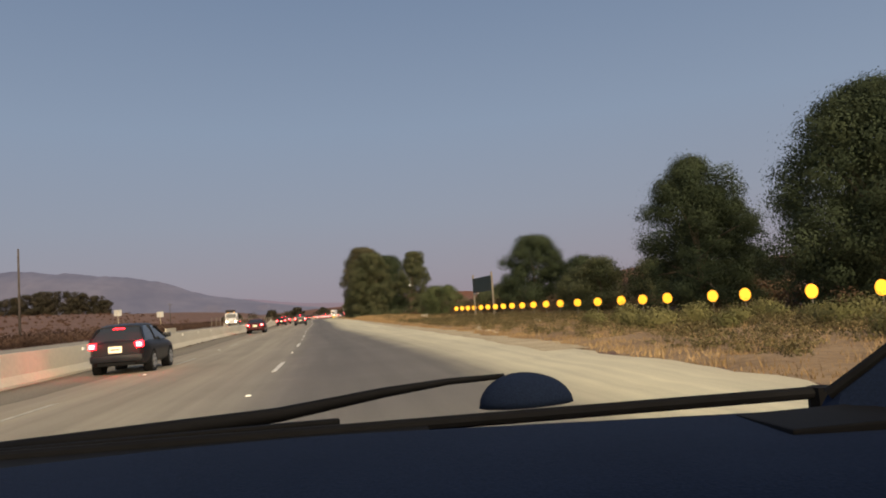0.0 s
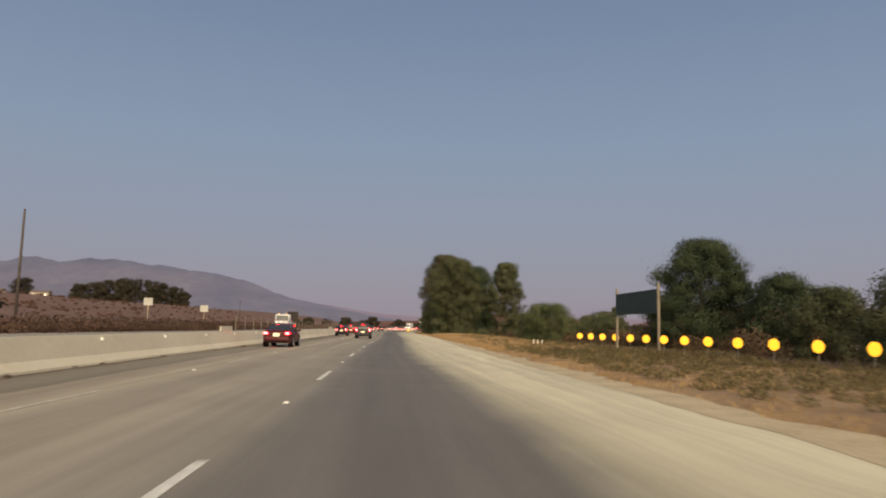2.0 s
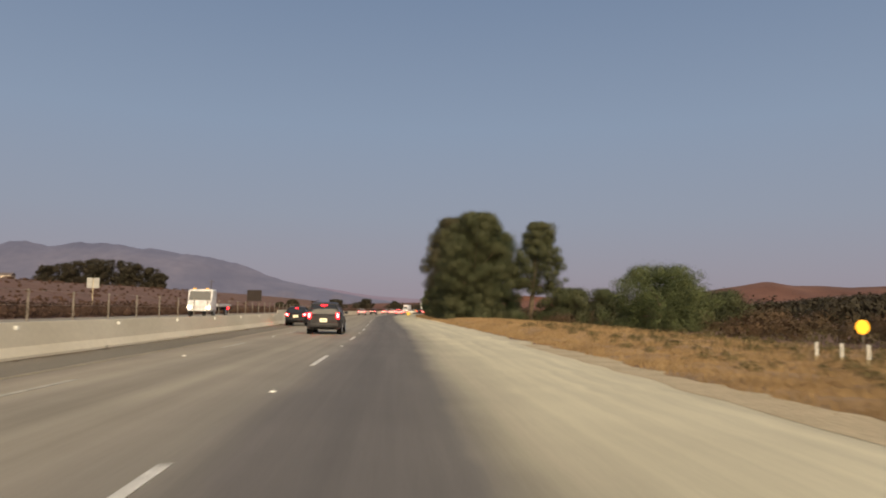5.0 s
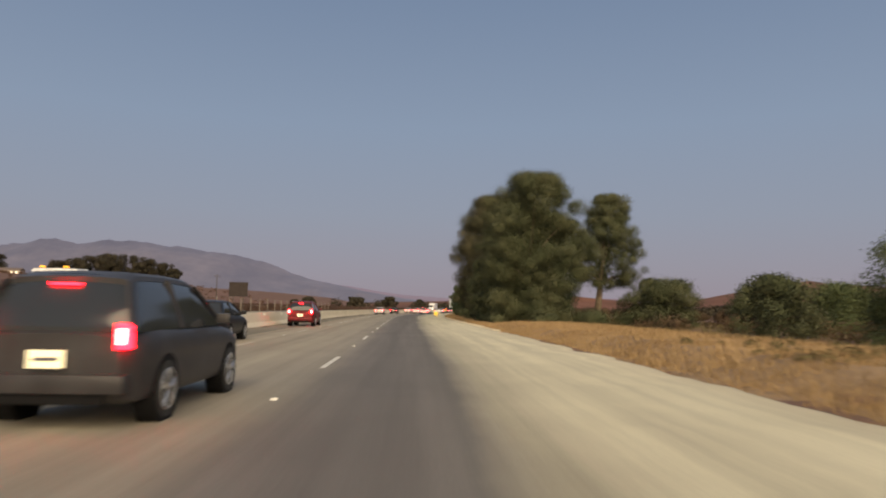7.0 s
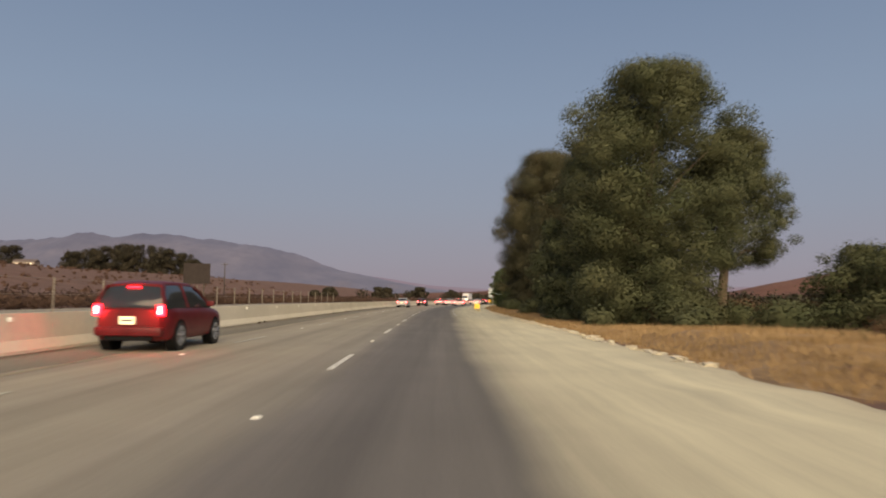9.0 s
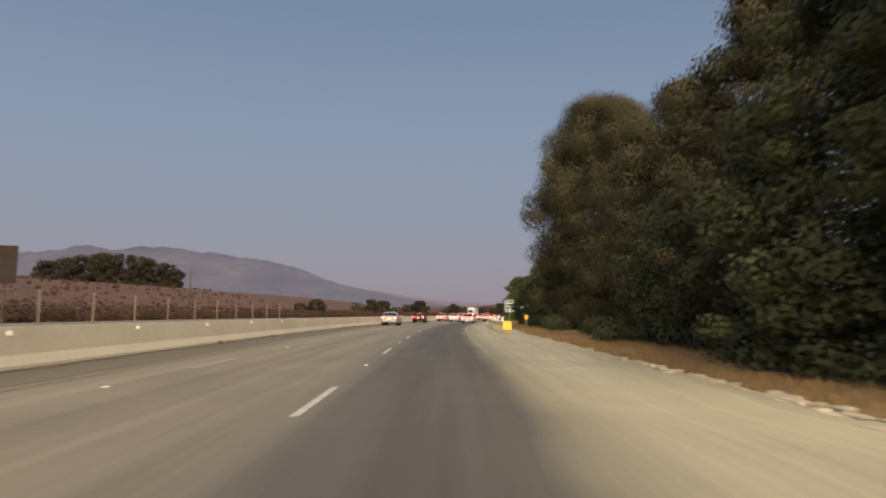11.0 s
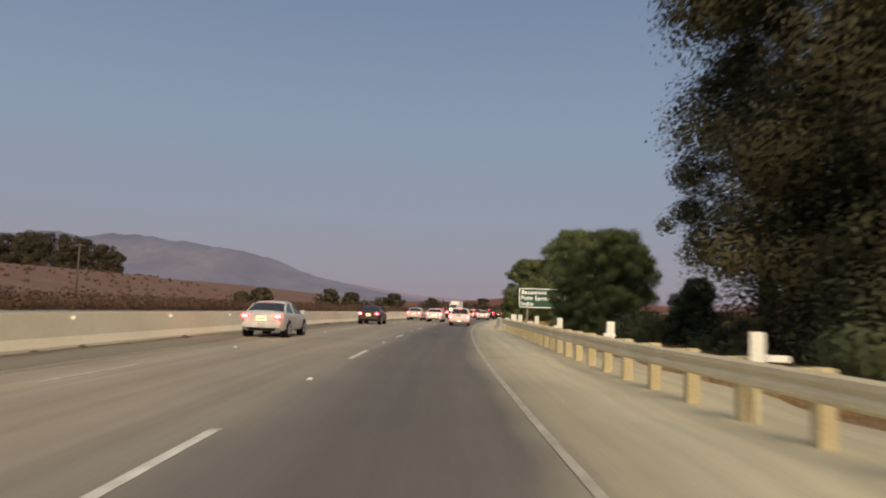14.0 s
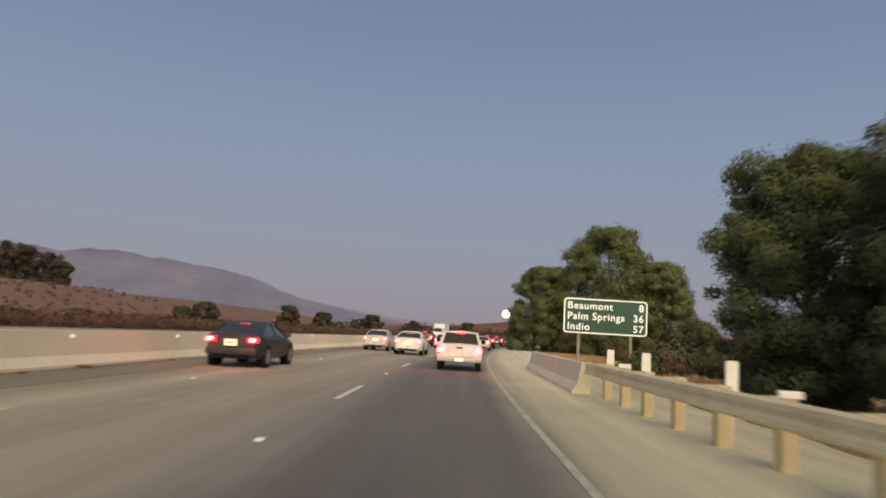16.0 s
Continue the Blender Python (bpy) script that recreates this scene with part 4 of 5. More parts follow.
# broken pale kerb along the shoulder before the guardrail
def kerb():
    t = thing("kerb", pose(0, 0, 0), "broken pale concrete kerb along the dirt edge", "kerb", kind="structure")
    g = np.random.default_rng(12)
    y = 152.0
    while y < 220:
        ln = 0.1 + 0.55 * g.random() ** 2
        if g.random() < 0.78:
            bm = bmesh.new()
            box(bm, -0.06 - 0.1 * g.random(), 0.06 + 0.1 * g.random(), -ln / 2, ln / 2, -0.08, 0.012 + 0.045 * g.random(), 0.012)
            for v in bm.verts:
                v.co += Vector((g.normal() * 0.03, g.normal() * 0.04, g.normal() * 0.008))
            ob = part("kerb_stone", bm, M_RUBBLE, t)
            ob.matrix_basis = pose(float(xc(y)) + 5.85 + 0.16 * g.normal(), y, 0, 0, 0, 30 * g.normal())
        y += ln + 0.03 + 0.2 * g.random()


kerb()


# ---- fence and poles left of the barrier ----
def fence():
    t = thing("fence", pose(0, 0, 0), "wire fence with slim posts beyond the median barrier", "fence")
    bm = bmesh.new()
    cyl(bm, (0, 0, -0.3), (0, 0, 1.6), 0.035, 0.035, 8)
    pm = bpy.data.meshes.new("post")
    bm.to_mesh(pm)
    bm.free()
    pm.materials.append(M_FENCE)
    ys = np.arange(96, 235, 4.0)
    for y in ys:
        x = float(xc(y)) - 14.5
        part_from("post", pm, pose(x, y, float(ground_z(x, y))), t)
    for z in (0.4, 0.95, 1.55):
        bm = bmesh.new()
        for a, b in zip(ys[:-1], ys[1:]):
            xa, xb = float(xc(a)) - 14.5, float(xc(b)) - 14.5
            cyl(bm, (xa, a, float(ground_z(xa, a)) + z), (xb, b, float(ground_z(xb, b)) + z), 0.006, 0.006, 4)
        part("wire", bm, M_FENCE, t)


fence()


def utility_pole(x, y, top, label, arms=1):
    z = float(ground_z(x, y))
    t = thing("utility_pole", pose(x, y, z - 0.2), label, "utility pole")
    h = top - z
    bm = bmesh.new()
    cyl(bm, (0, 0, 0), (0, 0, h), 0.2, 0.13, 10)
    part("pole", bm, M_POLE, t, flat=False)
    for k in range(arms):
        bm = bmesh.new()
        box(bm, -1.1, 1.1, -0.06, 0.06, h - 0.7 - 0.9 * k, h - 0.56 - 0.9 * k, 0.01)
        a = part("crossarm", bm, M_POLE, t)
        for x2 in (-0.95, -0.4, 0.4, 0.95):
            bm = bmesh.new()
            cyl(bm, (x2, 0, h - 0.56 - 0.9 * k), (x2, 0, h - 0.38 - 0.9 * k), 0.05, 0.03, 6)
            part("insulator", bm, M_SIGNBACK, a)


utility_pole(-44.8, 121.6, 15.3, "tall dark timber utility pole on the far bank", 0)
utility_pole(-68, 368, 12.6, "dark utility pole among hillside trees", 1)
utility_pole(-105, 217, 22.0, "tall thin utility pole with a crossarm on the far bank", 1)


def small_sign(x, y, z):
    g = float(ground_z(x, y))
    t = thing("small_sign", pose(x, y, g), "pair of small pale sign plates on one post beyond the median", "road sign")
    for o in (-0.36, 0.36):
        bm = bmesh.new()
        slab(bm, 0.62, 1.15, 0.02, 0.06)
        part("plate", bm, M_SIGNBACK, t).location = (o, 0, z - g)
    bm = bmesh.new()
    cyl(bm, (0, 0.07, -0.2), (0, 0.07, z - g + 0.5), 0.04, 0.04, 8)
    part("post", bm, M_STEEL, t)
    bm = bmesh.new()
    box(bm, -0.6, 0.6, 0.025, 0.06, z - g - 0.04, z - g + 0.04)
    part("bracket", bm, M_STEEL, t)


small_sign(-31, 157, 3.9)
small_sign(-35, 140, 4.4)


def board(x, y):
    g = float(ground_z(x, y))
    t = thing("sign_board", pose(x, y, g, 0, 0, 8), "dark brown sign board on two posts beyond the fence", "road sign")
    bm = bmesh.new()
    box(bm, -1.3, 1.3, 0, 0.06, 2.6 - g, 4.65 - g, 0.01)
    part("panel", bm, M_DARKBOARD, t)
    for o in (-0.7, 0.7):
        bm = bmesh.new()
        box(bm, o - 0.06, o + 0.06, 0.062, 0.16, -0.2, 4.4 - g, 0.008)
        part("post", bm, M_POLE, t)


board(-22.4, 208.5)


def scrap(x, y, s, seed):
    """A crumpled pale scrap lying on the verge."""
    g = np.random.default_rng(seed)
    bm = bmesh.new()
    bmesh.ops.create_grid(bm, x_segments=4, y_segments=3, size=s)
    for v in bm.verts:
        v.co += Vector((g.normal() * s * 0.15, g.normal() * s * 0.15, abs(g.normal()) * s * 0.5 + 0.03))
    bmesh.ops.solidify(bm, geom=bm.faces[:], thickness=0.01)
    ob = part("litter", bm, M_WALL)
    ob.matrix_basis = pose(x, y, float(ground_z(x, y)), 0, 0, 40 * seed)
    tagged(ob, "crumpled pale scrap lying on the dry verge", "litter", "scraps of litter")


for k, (lat, y, s) in enumerate(((7.84, 39.2, 0.16), (7.4, 34.7, 0.12), (7.0, 31.9, 0.1), (7.45, 37.2, 0.12), (12.85, 43.7, 0.2), (6.02, 78.2, 0.12), (9.5, 60.0, 0.1), (10.2, 86.0, 0.08))):
    scrap(float(xc(y)) + lat, y, s, 60 + k)


def stake(x, y):
    z = float(ground_z(x, y))
    t = thing("marker_stake", pose(x, y, z), "short white marker stake in the dry grass", "marker post", "white marker stakes")
    bm = bmesh.new()
    box(bm, -0.02, 0.02, -0.015, 0.015, -0.2, 0.45, 0.004)
    part("post", bm, M_WOOD, t)
    bm = bmesh.new()
    box(bm, -0.035, 0.035, -0.035, -0.018, 0.2, 0.62, 0.01)
    part("paddle", bm, M_WHITEREF, t)


for x, y in ((14.7, 95.6), (14.9, 94.7), (15.1, 93.8)):
    stake(x, y)


def house(x, y, w, seed, lit=True):
    z = float(ground_z(x, y))
    t = thing("house", pose(x, y, z, 0, 0, 20 * seed), "small pale house on the hillside", "house")
    bm = bmesh.new()
    box(bm, -w / 2, w / 2, -4, 4, -1, 3, 0.02)
    part("wall", bm, M_HOUSE, t)
    V = [(-w / 2 - .4, -4.4, 3), (w / 2 + .4, -4.4, 3), (w / 2 + .4, 4.4, 3), (-w / 2 - .4, 4.4, 3), (-w / 2 - .4, 0, 4.8), (w / 2 + .4, 0, 4.8)]
    mesh_ob("roof", V, [(0, 1, 5, 4), (2, 3, 4, 5), (0, 4, 3), (1, 2, 5), (3, 2, 1, 0)], M_ROOF, t)
    for k in (-0.3, 0.1, 0.34) if lit else ():
        bm = bmesh.new()
        box(bm, k * w - 0.6, k * w + 0.6, -4.05, -4.0, 1.0, 2.2, 0.01)
        part("window", bm, M_LITWIN, t, "lit window")


house(-262, 590, 13, 0.3)
house(-300, 600, 12, -0.4)


# ---- vehicles ----
def loft(bm, secs):
    """Skin through sections, each a list of points of the same count; ends closed."""
    rows = [[bm.verts.new(p) for p in s] for s in secs]
    k = len(rows[0])
    for a, b in zip(rows[:-1], rows[1:]):
        for j in range(k):
            bm.faces.new((a[j], a[(j + 1) % k], b[(j + 1) % k], b[j]))
    bm.faces.new(rows[0][::-1])
    bm.faces.new(rows[-1])
    bmesh.ops.recalc_face_normals(bm, faces=bm.faces)


def section(y, w, z0, z1, r=0.12, tuck=0.06):
    """A rounded body section of half-width w between two heights."""
    h = [(-w + tuck, z0), (-w, z0 + r), (-w - 0.01, (z0 + z1) / 2), (-w + 0.02, z1 - r), (-w + r, z1), (0, z1 + 0.025), (w - r, z1), (w - 0.02, z1 - r), (w + 0.01, (z0 + z1) / 2), (w, z0 + r), (w - tuck, z0), (0, z0)]
    return [(a, y, b) for a, b in h]


def cabin_section(y, wb, wt, z0, z1, r=0.1):
    h = [(-wb, z0), (-wt - (wb - wt) * 0.35, z0 + (z1 - z0) * 0.65), (-wt, z1 - r * 0.5), (-wt + r, z1), (0, z1 + 0.03), (wt - r, z1), (wt, z1 - r * 0.5), (wt + (wb - wt) * 0.35, z0 + (z1 - z0) * 0.65), (wb, z0)]
    return [(a, y, b) for a, b in h]


KINDS = {
    # length, half width, belt, roof, deck line (y, z), cabin: rear base, rear roof, front roof, front base, wheel radius
    "sedan": (4.65, 0.89, 0.93, 1.44, ((0, 0.93), (0.12, 1.02), (0.3, 1.05), (0.9, 1.03), (2.0, 0.98), (3.1, 0.98), (3.7, 0.92), (4.3, 0.80), (4.65, 0.62)), (0.5, 1.3, 2.45, 3.5), 0.33),
    "suv": (4.6, 0.92, 1.06, 1.70, ((0, 1.0), (0.08, 1.08), (0.3, 1.1), (0.9, 1.1), (2.0, 1.07), (3.2, 1.07), (3.7, 1.03), (4.3, 0.93), (4.6, 0.74)), (0.05, 0.42, 2.55, 3.5), 0.36),
    "hatch": (4.15, 0.87, 0.98, 1.50, ((0, 0.95), (0.1, 1.03), (0.3, 1.04), (0.9, 1.02), (1.8, 0.98), (2.8, 0.98), (3.3, 0.92), (3.85, 0.8), (4.15, 0.62)), (0.1, 0.6, 2.1, 3.1), 0.32),
}


def flow(pts, q, soft=0.0):
    """Smoothed value of a broken line at q."""
    xs, ys = [p[0] for p in pts], [p[1] for p in pts]
    return float(np.mean([np.interp(q + o, xs, ys) for o in np.linspace(-soft, soft, 7)]))


def hull(y, w, z0, z1):
    """Body section with a sill, a full flank, a shoulder crease and a crowned top."""
    h = z1 - z0
    half = [(0.0, z0), (w * 0.8, z0), (w * 0.93, z0 + 0.04), (w * 0.985, z0 + 0.16 * h), (w * 1.0, z0 + 0.4 * h), (w * 1.0, z0 + 0.6 * h), (w * 0.985, z0 + 0.76 * h), (w * 0.955, z0 + 0.89 * h), (w * 0.89, z0 + 0.97 * h), (w * 0.75, z0 + h), (w * 0.4, z0 + h + 0.018)]
    ring = half + [(0.0, z1 + 0.025)] + [(-x, z) for x, z in half[:0:-1]]
    return [(x, y, z) for x, z in ring]


def canopy_ring(y, wb, wt, z0, z1):
    h = z1 - z0
    half = [(wb, z0), (wb - (wb - wt) * 0.3, z0 + 0.35 * h), (wb - (wb - wt) * 0.7, z0 + 0.7 * h), (wt, z0 + 0.9 * h), (wt - 0.07 * min(1, h * 3), z0 + 0.975 * h), (wt * 0.7, z0 + h), (wt * 0.35, z1 + 0.015)]
    ring = half + [(0.0, z1 + 0.02)] + [(-x, z) for x, z in half[::-1]]
    return [(x, y, z) for x, z in ring]


def wheel(parent, x, y, r):
    bm = bmesh.new()
    cyl(bm, (x - 0.1, y, r), (x + 0.1, y, r), r, r, 24)
    bmesh.ops.bevel(bm, geom=[e for e in bm.edges if len(e.link_faces) == 2 and e.calc_face_angle() > 1], offset=0.03, segments=2, affect='EDGES')
    w = part("wheel", bm, M_TYRE, parent)
    o = 0.104 if x > 0 else -0.104
    bm = bmesh.new()
    cyl(bm, (x + o * 0.7, y, r), (x + o * 0.93, y, r), r * 0.64, r * 0.62, 20)
    part("wheel_well_disc", bm, M_TYRE, w)
    bm = bmesh.new()
    cyl(bm, (x + o * 0.9, y, r), (x + o * 1.01, y, r), r * 0.17, r * 0.15, 10)
    for k in range(5):
        a = 2 * math.pi * k / 5 + 0.3
        for g in (-0.13, 0.13):
            p = (x + o * 0.97, y + r * 0.12 * math.cos(a), r + r * 0.12 * math.sin(a))
            q = (x + o * 0.97, y + r * 0.64 * math.cos(a + g), r + r * 0.64 * math.sin(a + g))
            cyl(bm, p, q, r * 0.05, r * 0.06, 5)
    ring = []
    for k in range(20):
        a = 2 * math.pi * k / 20
        ring.append((x + o * 0.97, y + r * 0.65 * math.cos(a), r + r * 0.65 * math.sin(a)))
    for p, q in zip(ring, ring[1:] + ring[:1]):
        cyl(bm, p, q, r * 0.035, r * 0.035, 5)
    part("rim", bm, M_RIM, w)


def tail_glow(t, x, y, z, watts=15):
    """The red light that a lit tail lamp throws behind it."""
    li = new("tail_light", bpy.data.lights.new("tail_light", 'POINT'))
    li.data.energy = watts
    li.data.color = (1.0, 0.03, 0.05)
    li.data.shadow_soft_size = 0.06
    li.matrix_basis = pose(x, y, z)
    li.parent = t


def lamp_pair(t, w, z, size, material, core, y=-0.02, low=False):
    for s in (-1, 1):
        bm = bmesh.new()
        x = s * (w - size[0] / 2 - 0.03)
        box(bm, x - size[0] / 2, x + size[0] / 2, y - 0.03, y + 0.12, z - size[1] / 2, z + size[1] / 2, 0.02)
        lamp = part("tail_lamp", bm, material, t, "lit red tail lamp")
        bm = bmesh.new()
        box(bm, x - size[0] * 0.3, x + size[0] * 0.3, y - 0.045, y - 0.032, z - size[1] * 0.3, z + size[1] * 0.3, 0.004)
        part("bulb", bm, core, lamp)


def vehicle(kind, lat, y, body, label, category="car", name="car", turn=0.0, glow=False):
    L, w, belt, roof, st, cab, wr = KINDS[kind]
    dx = math.degrees(math.atan2(float(xc(y + 4) - xc(y - 4)), 8))
    t = thing(name, pose(float(xc(y)) + lat, y, 0.006, 0, 0, turn - dx), label, category)
    bm = bmesh.new()
    secs = []
    for yy in list(np.linspace(0, 0.3, 6)) + list(np.linspace(0.5, L - 0.6, 14)) + list(np.linspace(L - 0.5, L, 7)):
        e = min(yy, L - yy)
        pinch = 0.2 * max(0.0, 1 - e / 0.6) ** 2.0
        secs.append(hull(yy, w - pinch, 0.25 + 0.16 * max(0.0, 1 - e / 0.3) ** 2, flow(st, yy, 0.12) - 0.03 * max(0.0, 1 - e / 0.12)))
    loft(bm, secs)
    part("body", bm, body, t, flat=False)
    a, b, c, d = cab
    line = ((a, belt + 0.04), (b - 0.12, roof - 0.06), (b + 0.25, roof - 0.01), ((b + c) / 2 + 0.1, roof), (c - 0.05, roof - 0.03), (d, belt + 0.02))

    def top(yy):
        return flow(line, yy, 0.09 if a + 0.1 < yy < d - 0.1 else 0.0)

    def wide(yy):
        f = (top(yy) - belt) / (roof - belt)
        return w - 0.08 - 0.21 * f
    ys = np.linspace(a, d, 19)
    bm = bmesh.new()
    loft(bm, [canopy_ring(yy, w - 0.075, wide(yy), belt - 0.02, top(yy)) for yy in ys])
    part("cabin_glass", bm, M_GLASS, t, "dark tinted glazing", flat=False)
    bm = bmesh.new()
    rows = []
    for yy in np.linspace(b - 0.1, c + 0.06, 9):
        z, q = top(yy), wide(yy)
        rows.append([(s * q, yy, z + dz) for s, dz in ((-1.015, -0.075), (-0.985, -0.02), (-0.9, 0.012), (-0.5, 0.03), (0, 0.036), (0.5, 0.03), (0.9, 0.012), (0.985, -0.02), (1.015, -0.075), (0, -0.075))])
    loft(bm, rows)
    part("roof", bm, body, t, flat=False)
    for s in (-1, 1):
        for ya, yb in ((a + 0.02, b - 0.08), (d - 0.05, c + 0.02), ((b + c) / 2 + 0.12, (b + c) / 2 + 0.06)):
            bm = bmesh.new()
            pts = []
            for k in range(7):
                f = k / 6
                yy = ya + (yb - ya) * f
                za, zb = belt - 0.01, top(yb) - 0.05
                z = za + (zb - za) * f if abs(ya - yb) < 0.2 else top(yy) - 0.03
                h = max(0.05, top(yy) - belt)
                q = min(1.0, (z - belt) / max(0.08, h))
                pts.append(Vector((s * (w - 0.075 - (w - 0.075 - wide(yy)) * max(0, q)), yy, z)))
            loft(bm, [[(p.x + 0.035 * math.cos(k * math.pi / 3), p.y + (0.1 if ya < 1 else 0.05) * math.sin(k * math.pi / 3), p.z) for k in range(6)] for p in pts])
            part("pillar", bm, body, t, flat=False)
        bm = bmesh.new()
        box(bm, s * (w + 0.09) - 0.1, s * (w + 0.09) + 0.1, d - 0.62, d - 0.5, belt + 0.02, belt + 0.17, 0.04)
        part("door_mirror", bm, body, t, flat=False)
        for yy in (0.92, L - 0.9):
            # black disc just proud of the flank, in place of the recess's shade
            bm = bmesh.new()
            cyl(bm, (s * (w - 0.25), yy, wr), (s * (w + 0.004), yy, wr), wr + 0.055, wr + 0.055, 28)
            part("wheel_well_shade", bm, M_BLACK, t, "black disc drawn as the shade of the wheel well")
            wheel(t, s * (w - 0.085), yy, wr)
    bm = bmesh.new()
    box(bm, -w * 0.62, w * 0.62, -0.012, 0.05, 0.27, 0.38, 0.02)
    part("rear_valance", bm, M_BLACK, t)
    bm = bmesh.new()
    box(bm, -w + 0.12, w - 0.12, -0.07, 0.16, 0.38, 0.6, 0.06)
    part("rear_bumper", bm, body, t, flat=False)
    bm = bmesh.new()
    box(bm, -0.19, 0.19, -0.1, -0.083, 0.66, 0.85, 0.004)
    plate = part("number_plate", bm, M_PLATE, t, "small pale licence plate")
    bm = bmesh.new()
    box(bm, -0.13, 0.13, -0.104, -0.1005, 0.735, 0.775)
    part("plate_bar", bm, M_BAR, plate)
    if kind == "sedan":
        lamp_pair(t, w - 0.06, 0.84, (0.28, 0.13), M_TAIL, M_TAILC)
    elif kind == "suv":
        lamp_pair(t, w - 0.06, 1.0, (0.15, 0.28), M_TAIL, M_TAILC)
    else:
        lamp_pair(t, w - 0.06, 0.88, (0.22, 0.17), M_TAIL, M_TAILC)
    bm = bmesh.new()
    box(bm, -0.16, 0.16, b - 0.2, b - 0.12, top(b - 0.12) - 0.05, top(b - 0.12) - 0.02, 0.006)
    part("high_brake_lamp", bm, M_TAIL, t)
    for s in (-1, 1) if glow else ():
        tail_glow(t, s * (w - 0.25), -0.16, 0.95)
    return t


def pickup(lat, y):
    dx = math.degrees(math.atan2(float(xc(y + 4) - xc(y - 4)), 8))
    t = thing("pickup_truck", pose(float(xc(y)) + lat, y, 0.006, 0, 0, -dx), "white compact pickup truck with lit tail lamps in the driven lane", "pickup truck")
    w = 0.87
    bm = bmesh.new()
    loft(bm, [section(0.02, w - 0.02, 0.42, 1.0, 0.05), section(0.3, w, 0.38, 1.02, 0.05), section(1.85, w, 0.36, 1.02, 0.05)])
    part("cargo_bed", bm, P_WHITE, t)
    bm = bmesh.new()
    box(bm, -w + 0.08, w - 0.08, -0.015, 0.03, 0.55, 0.99, 0.02)
    tg = part("tailgate", bm, P_WHITE, t)
    bm = bmesh.new()
    box(bm, -0.12, 0.12, -0.03, -0.018, 0.86, 0.92, 0.006)
    part("handle", bm, M_BLACK, tg)
    bm = bmesh.new()
    loft(bm, [section(1.9, w, 0.3, 1.02, 0.06), section(3.4, w, 0.3, 1.02, 0.06), section(4.3, w - 0.02, 0.3, 0.94), section(4.75, w - 0.1, 0.34, 0.72)])
    part("body", bm, P_WHITE, t, flat=False)
    bm = bmesh.new()
    loft(bm, [cabin_section(1.92, w - 0.05, w - 0.2, 1.02, 1.5), cabin_section(3.0, w - 0.05, w - 0.2, 1.02, 1.52), cabin_section(3.65, w - 0.06, w - 0.1, 1.02, 1.05)])
    part("cabin_glass", bm, M_GLASS, t, "dark glazing", flat=False)
    bm = bmesh.new()
    loft(bm, [[(s * (w - 0.2), yy, 1.47 + dz) for s, dz in ((-1, 0), (-0.9, 0.055), (0, 0.085), (0.9, 0.055), (1, 0))] for yy in (1.88, 2.5, 3.08)])
    part("roof", bm, P_WHITE, t, flat=False)
    for s in (-1, 1):
        bm = bmesh.new()
        cyl(bm, (s * (w - 0.06), 1.9, 1.0), (s * (w - 0.22), 1.9, 1.5), 0.06, 0.05, 6)
        part("pillar", bm, P_WHITE, t)
        bm = bmesh.new()
        box(bm, s * (w - 0.08) - 0.08, s * (w - 0.08) + 0.08, -0.03, 0.06, 0.66, 0.9, 0.015)
        lamp = part("tail_lamp", bm, M_TAIL, t, "lit red tail lamp")
        bm = bmesh.new()
        box(bm, s * (w - 0.08) - 0.05, s * (w - 0.08) + 0.05, -0.045, -0.032, 0.72, 0.85, 0.005)
        part("bulb", bm, M_TAILC, lamp)
        tail_glow(t, s * (w - 0.12), -0.14, 0.8)
        bm = bmesh.new()
        box(bm, s * (w + 0.1) - 0.09, s * (w + 0.1) + 0.09, 3.1, 3.2, 1.05, 1.22, 0.03)
        part("door_mirror", bm, M_BLACK, t)
        for yy in (0.95, 3.9):
            wheel(t, s * (w - 0.1), yy, 0.34)
    bm = bmesh.new()
    box(bm, -w + 0.02, w - 0.02, -0.16, 0.02, 0.36, 0.52, 0.03)
    part("rear_bumper", bm, M_SIGNBACK, t, "dull metal step bumper")
    bm = bmesh.new()
    box(bm, -0.16, 0.16, -0.185, -0.165, 0.38, 0.5, 0.004)
    part("number_plate", bm, M_PLATE, t)
    bm = bmesh.new()
    box(bm, -0.12, 0.12, 1.84, 1.9, 1.45, 1.475, 0.006)
    part("high_brake_lamp", bm, M_TAIL, t)


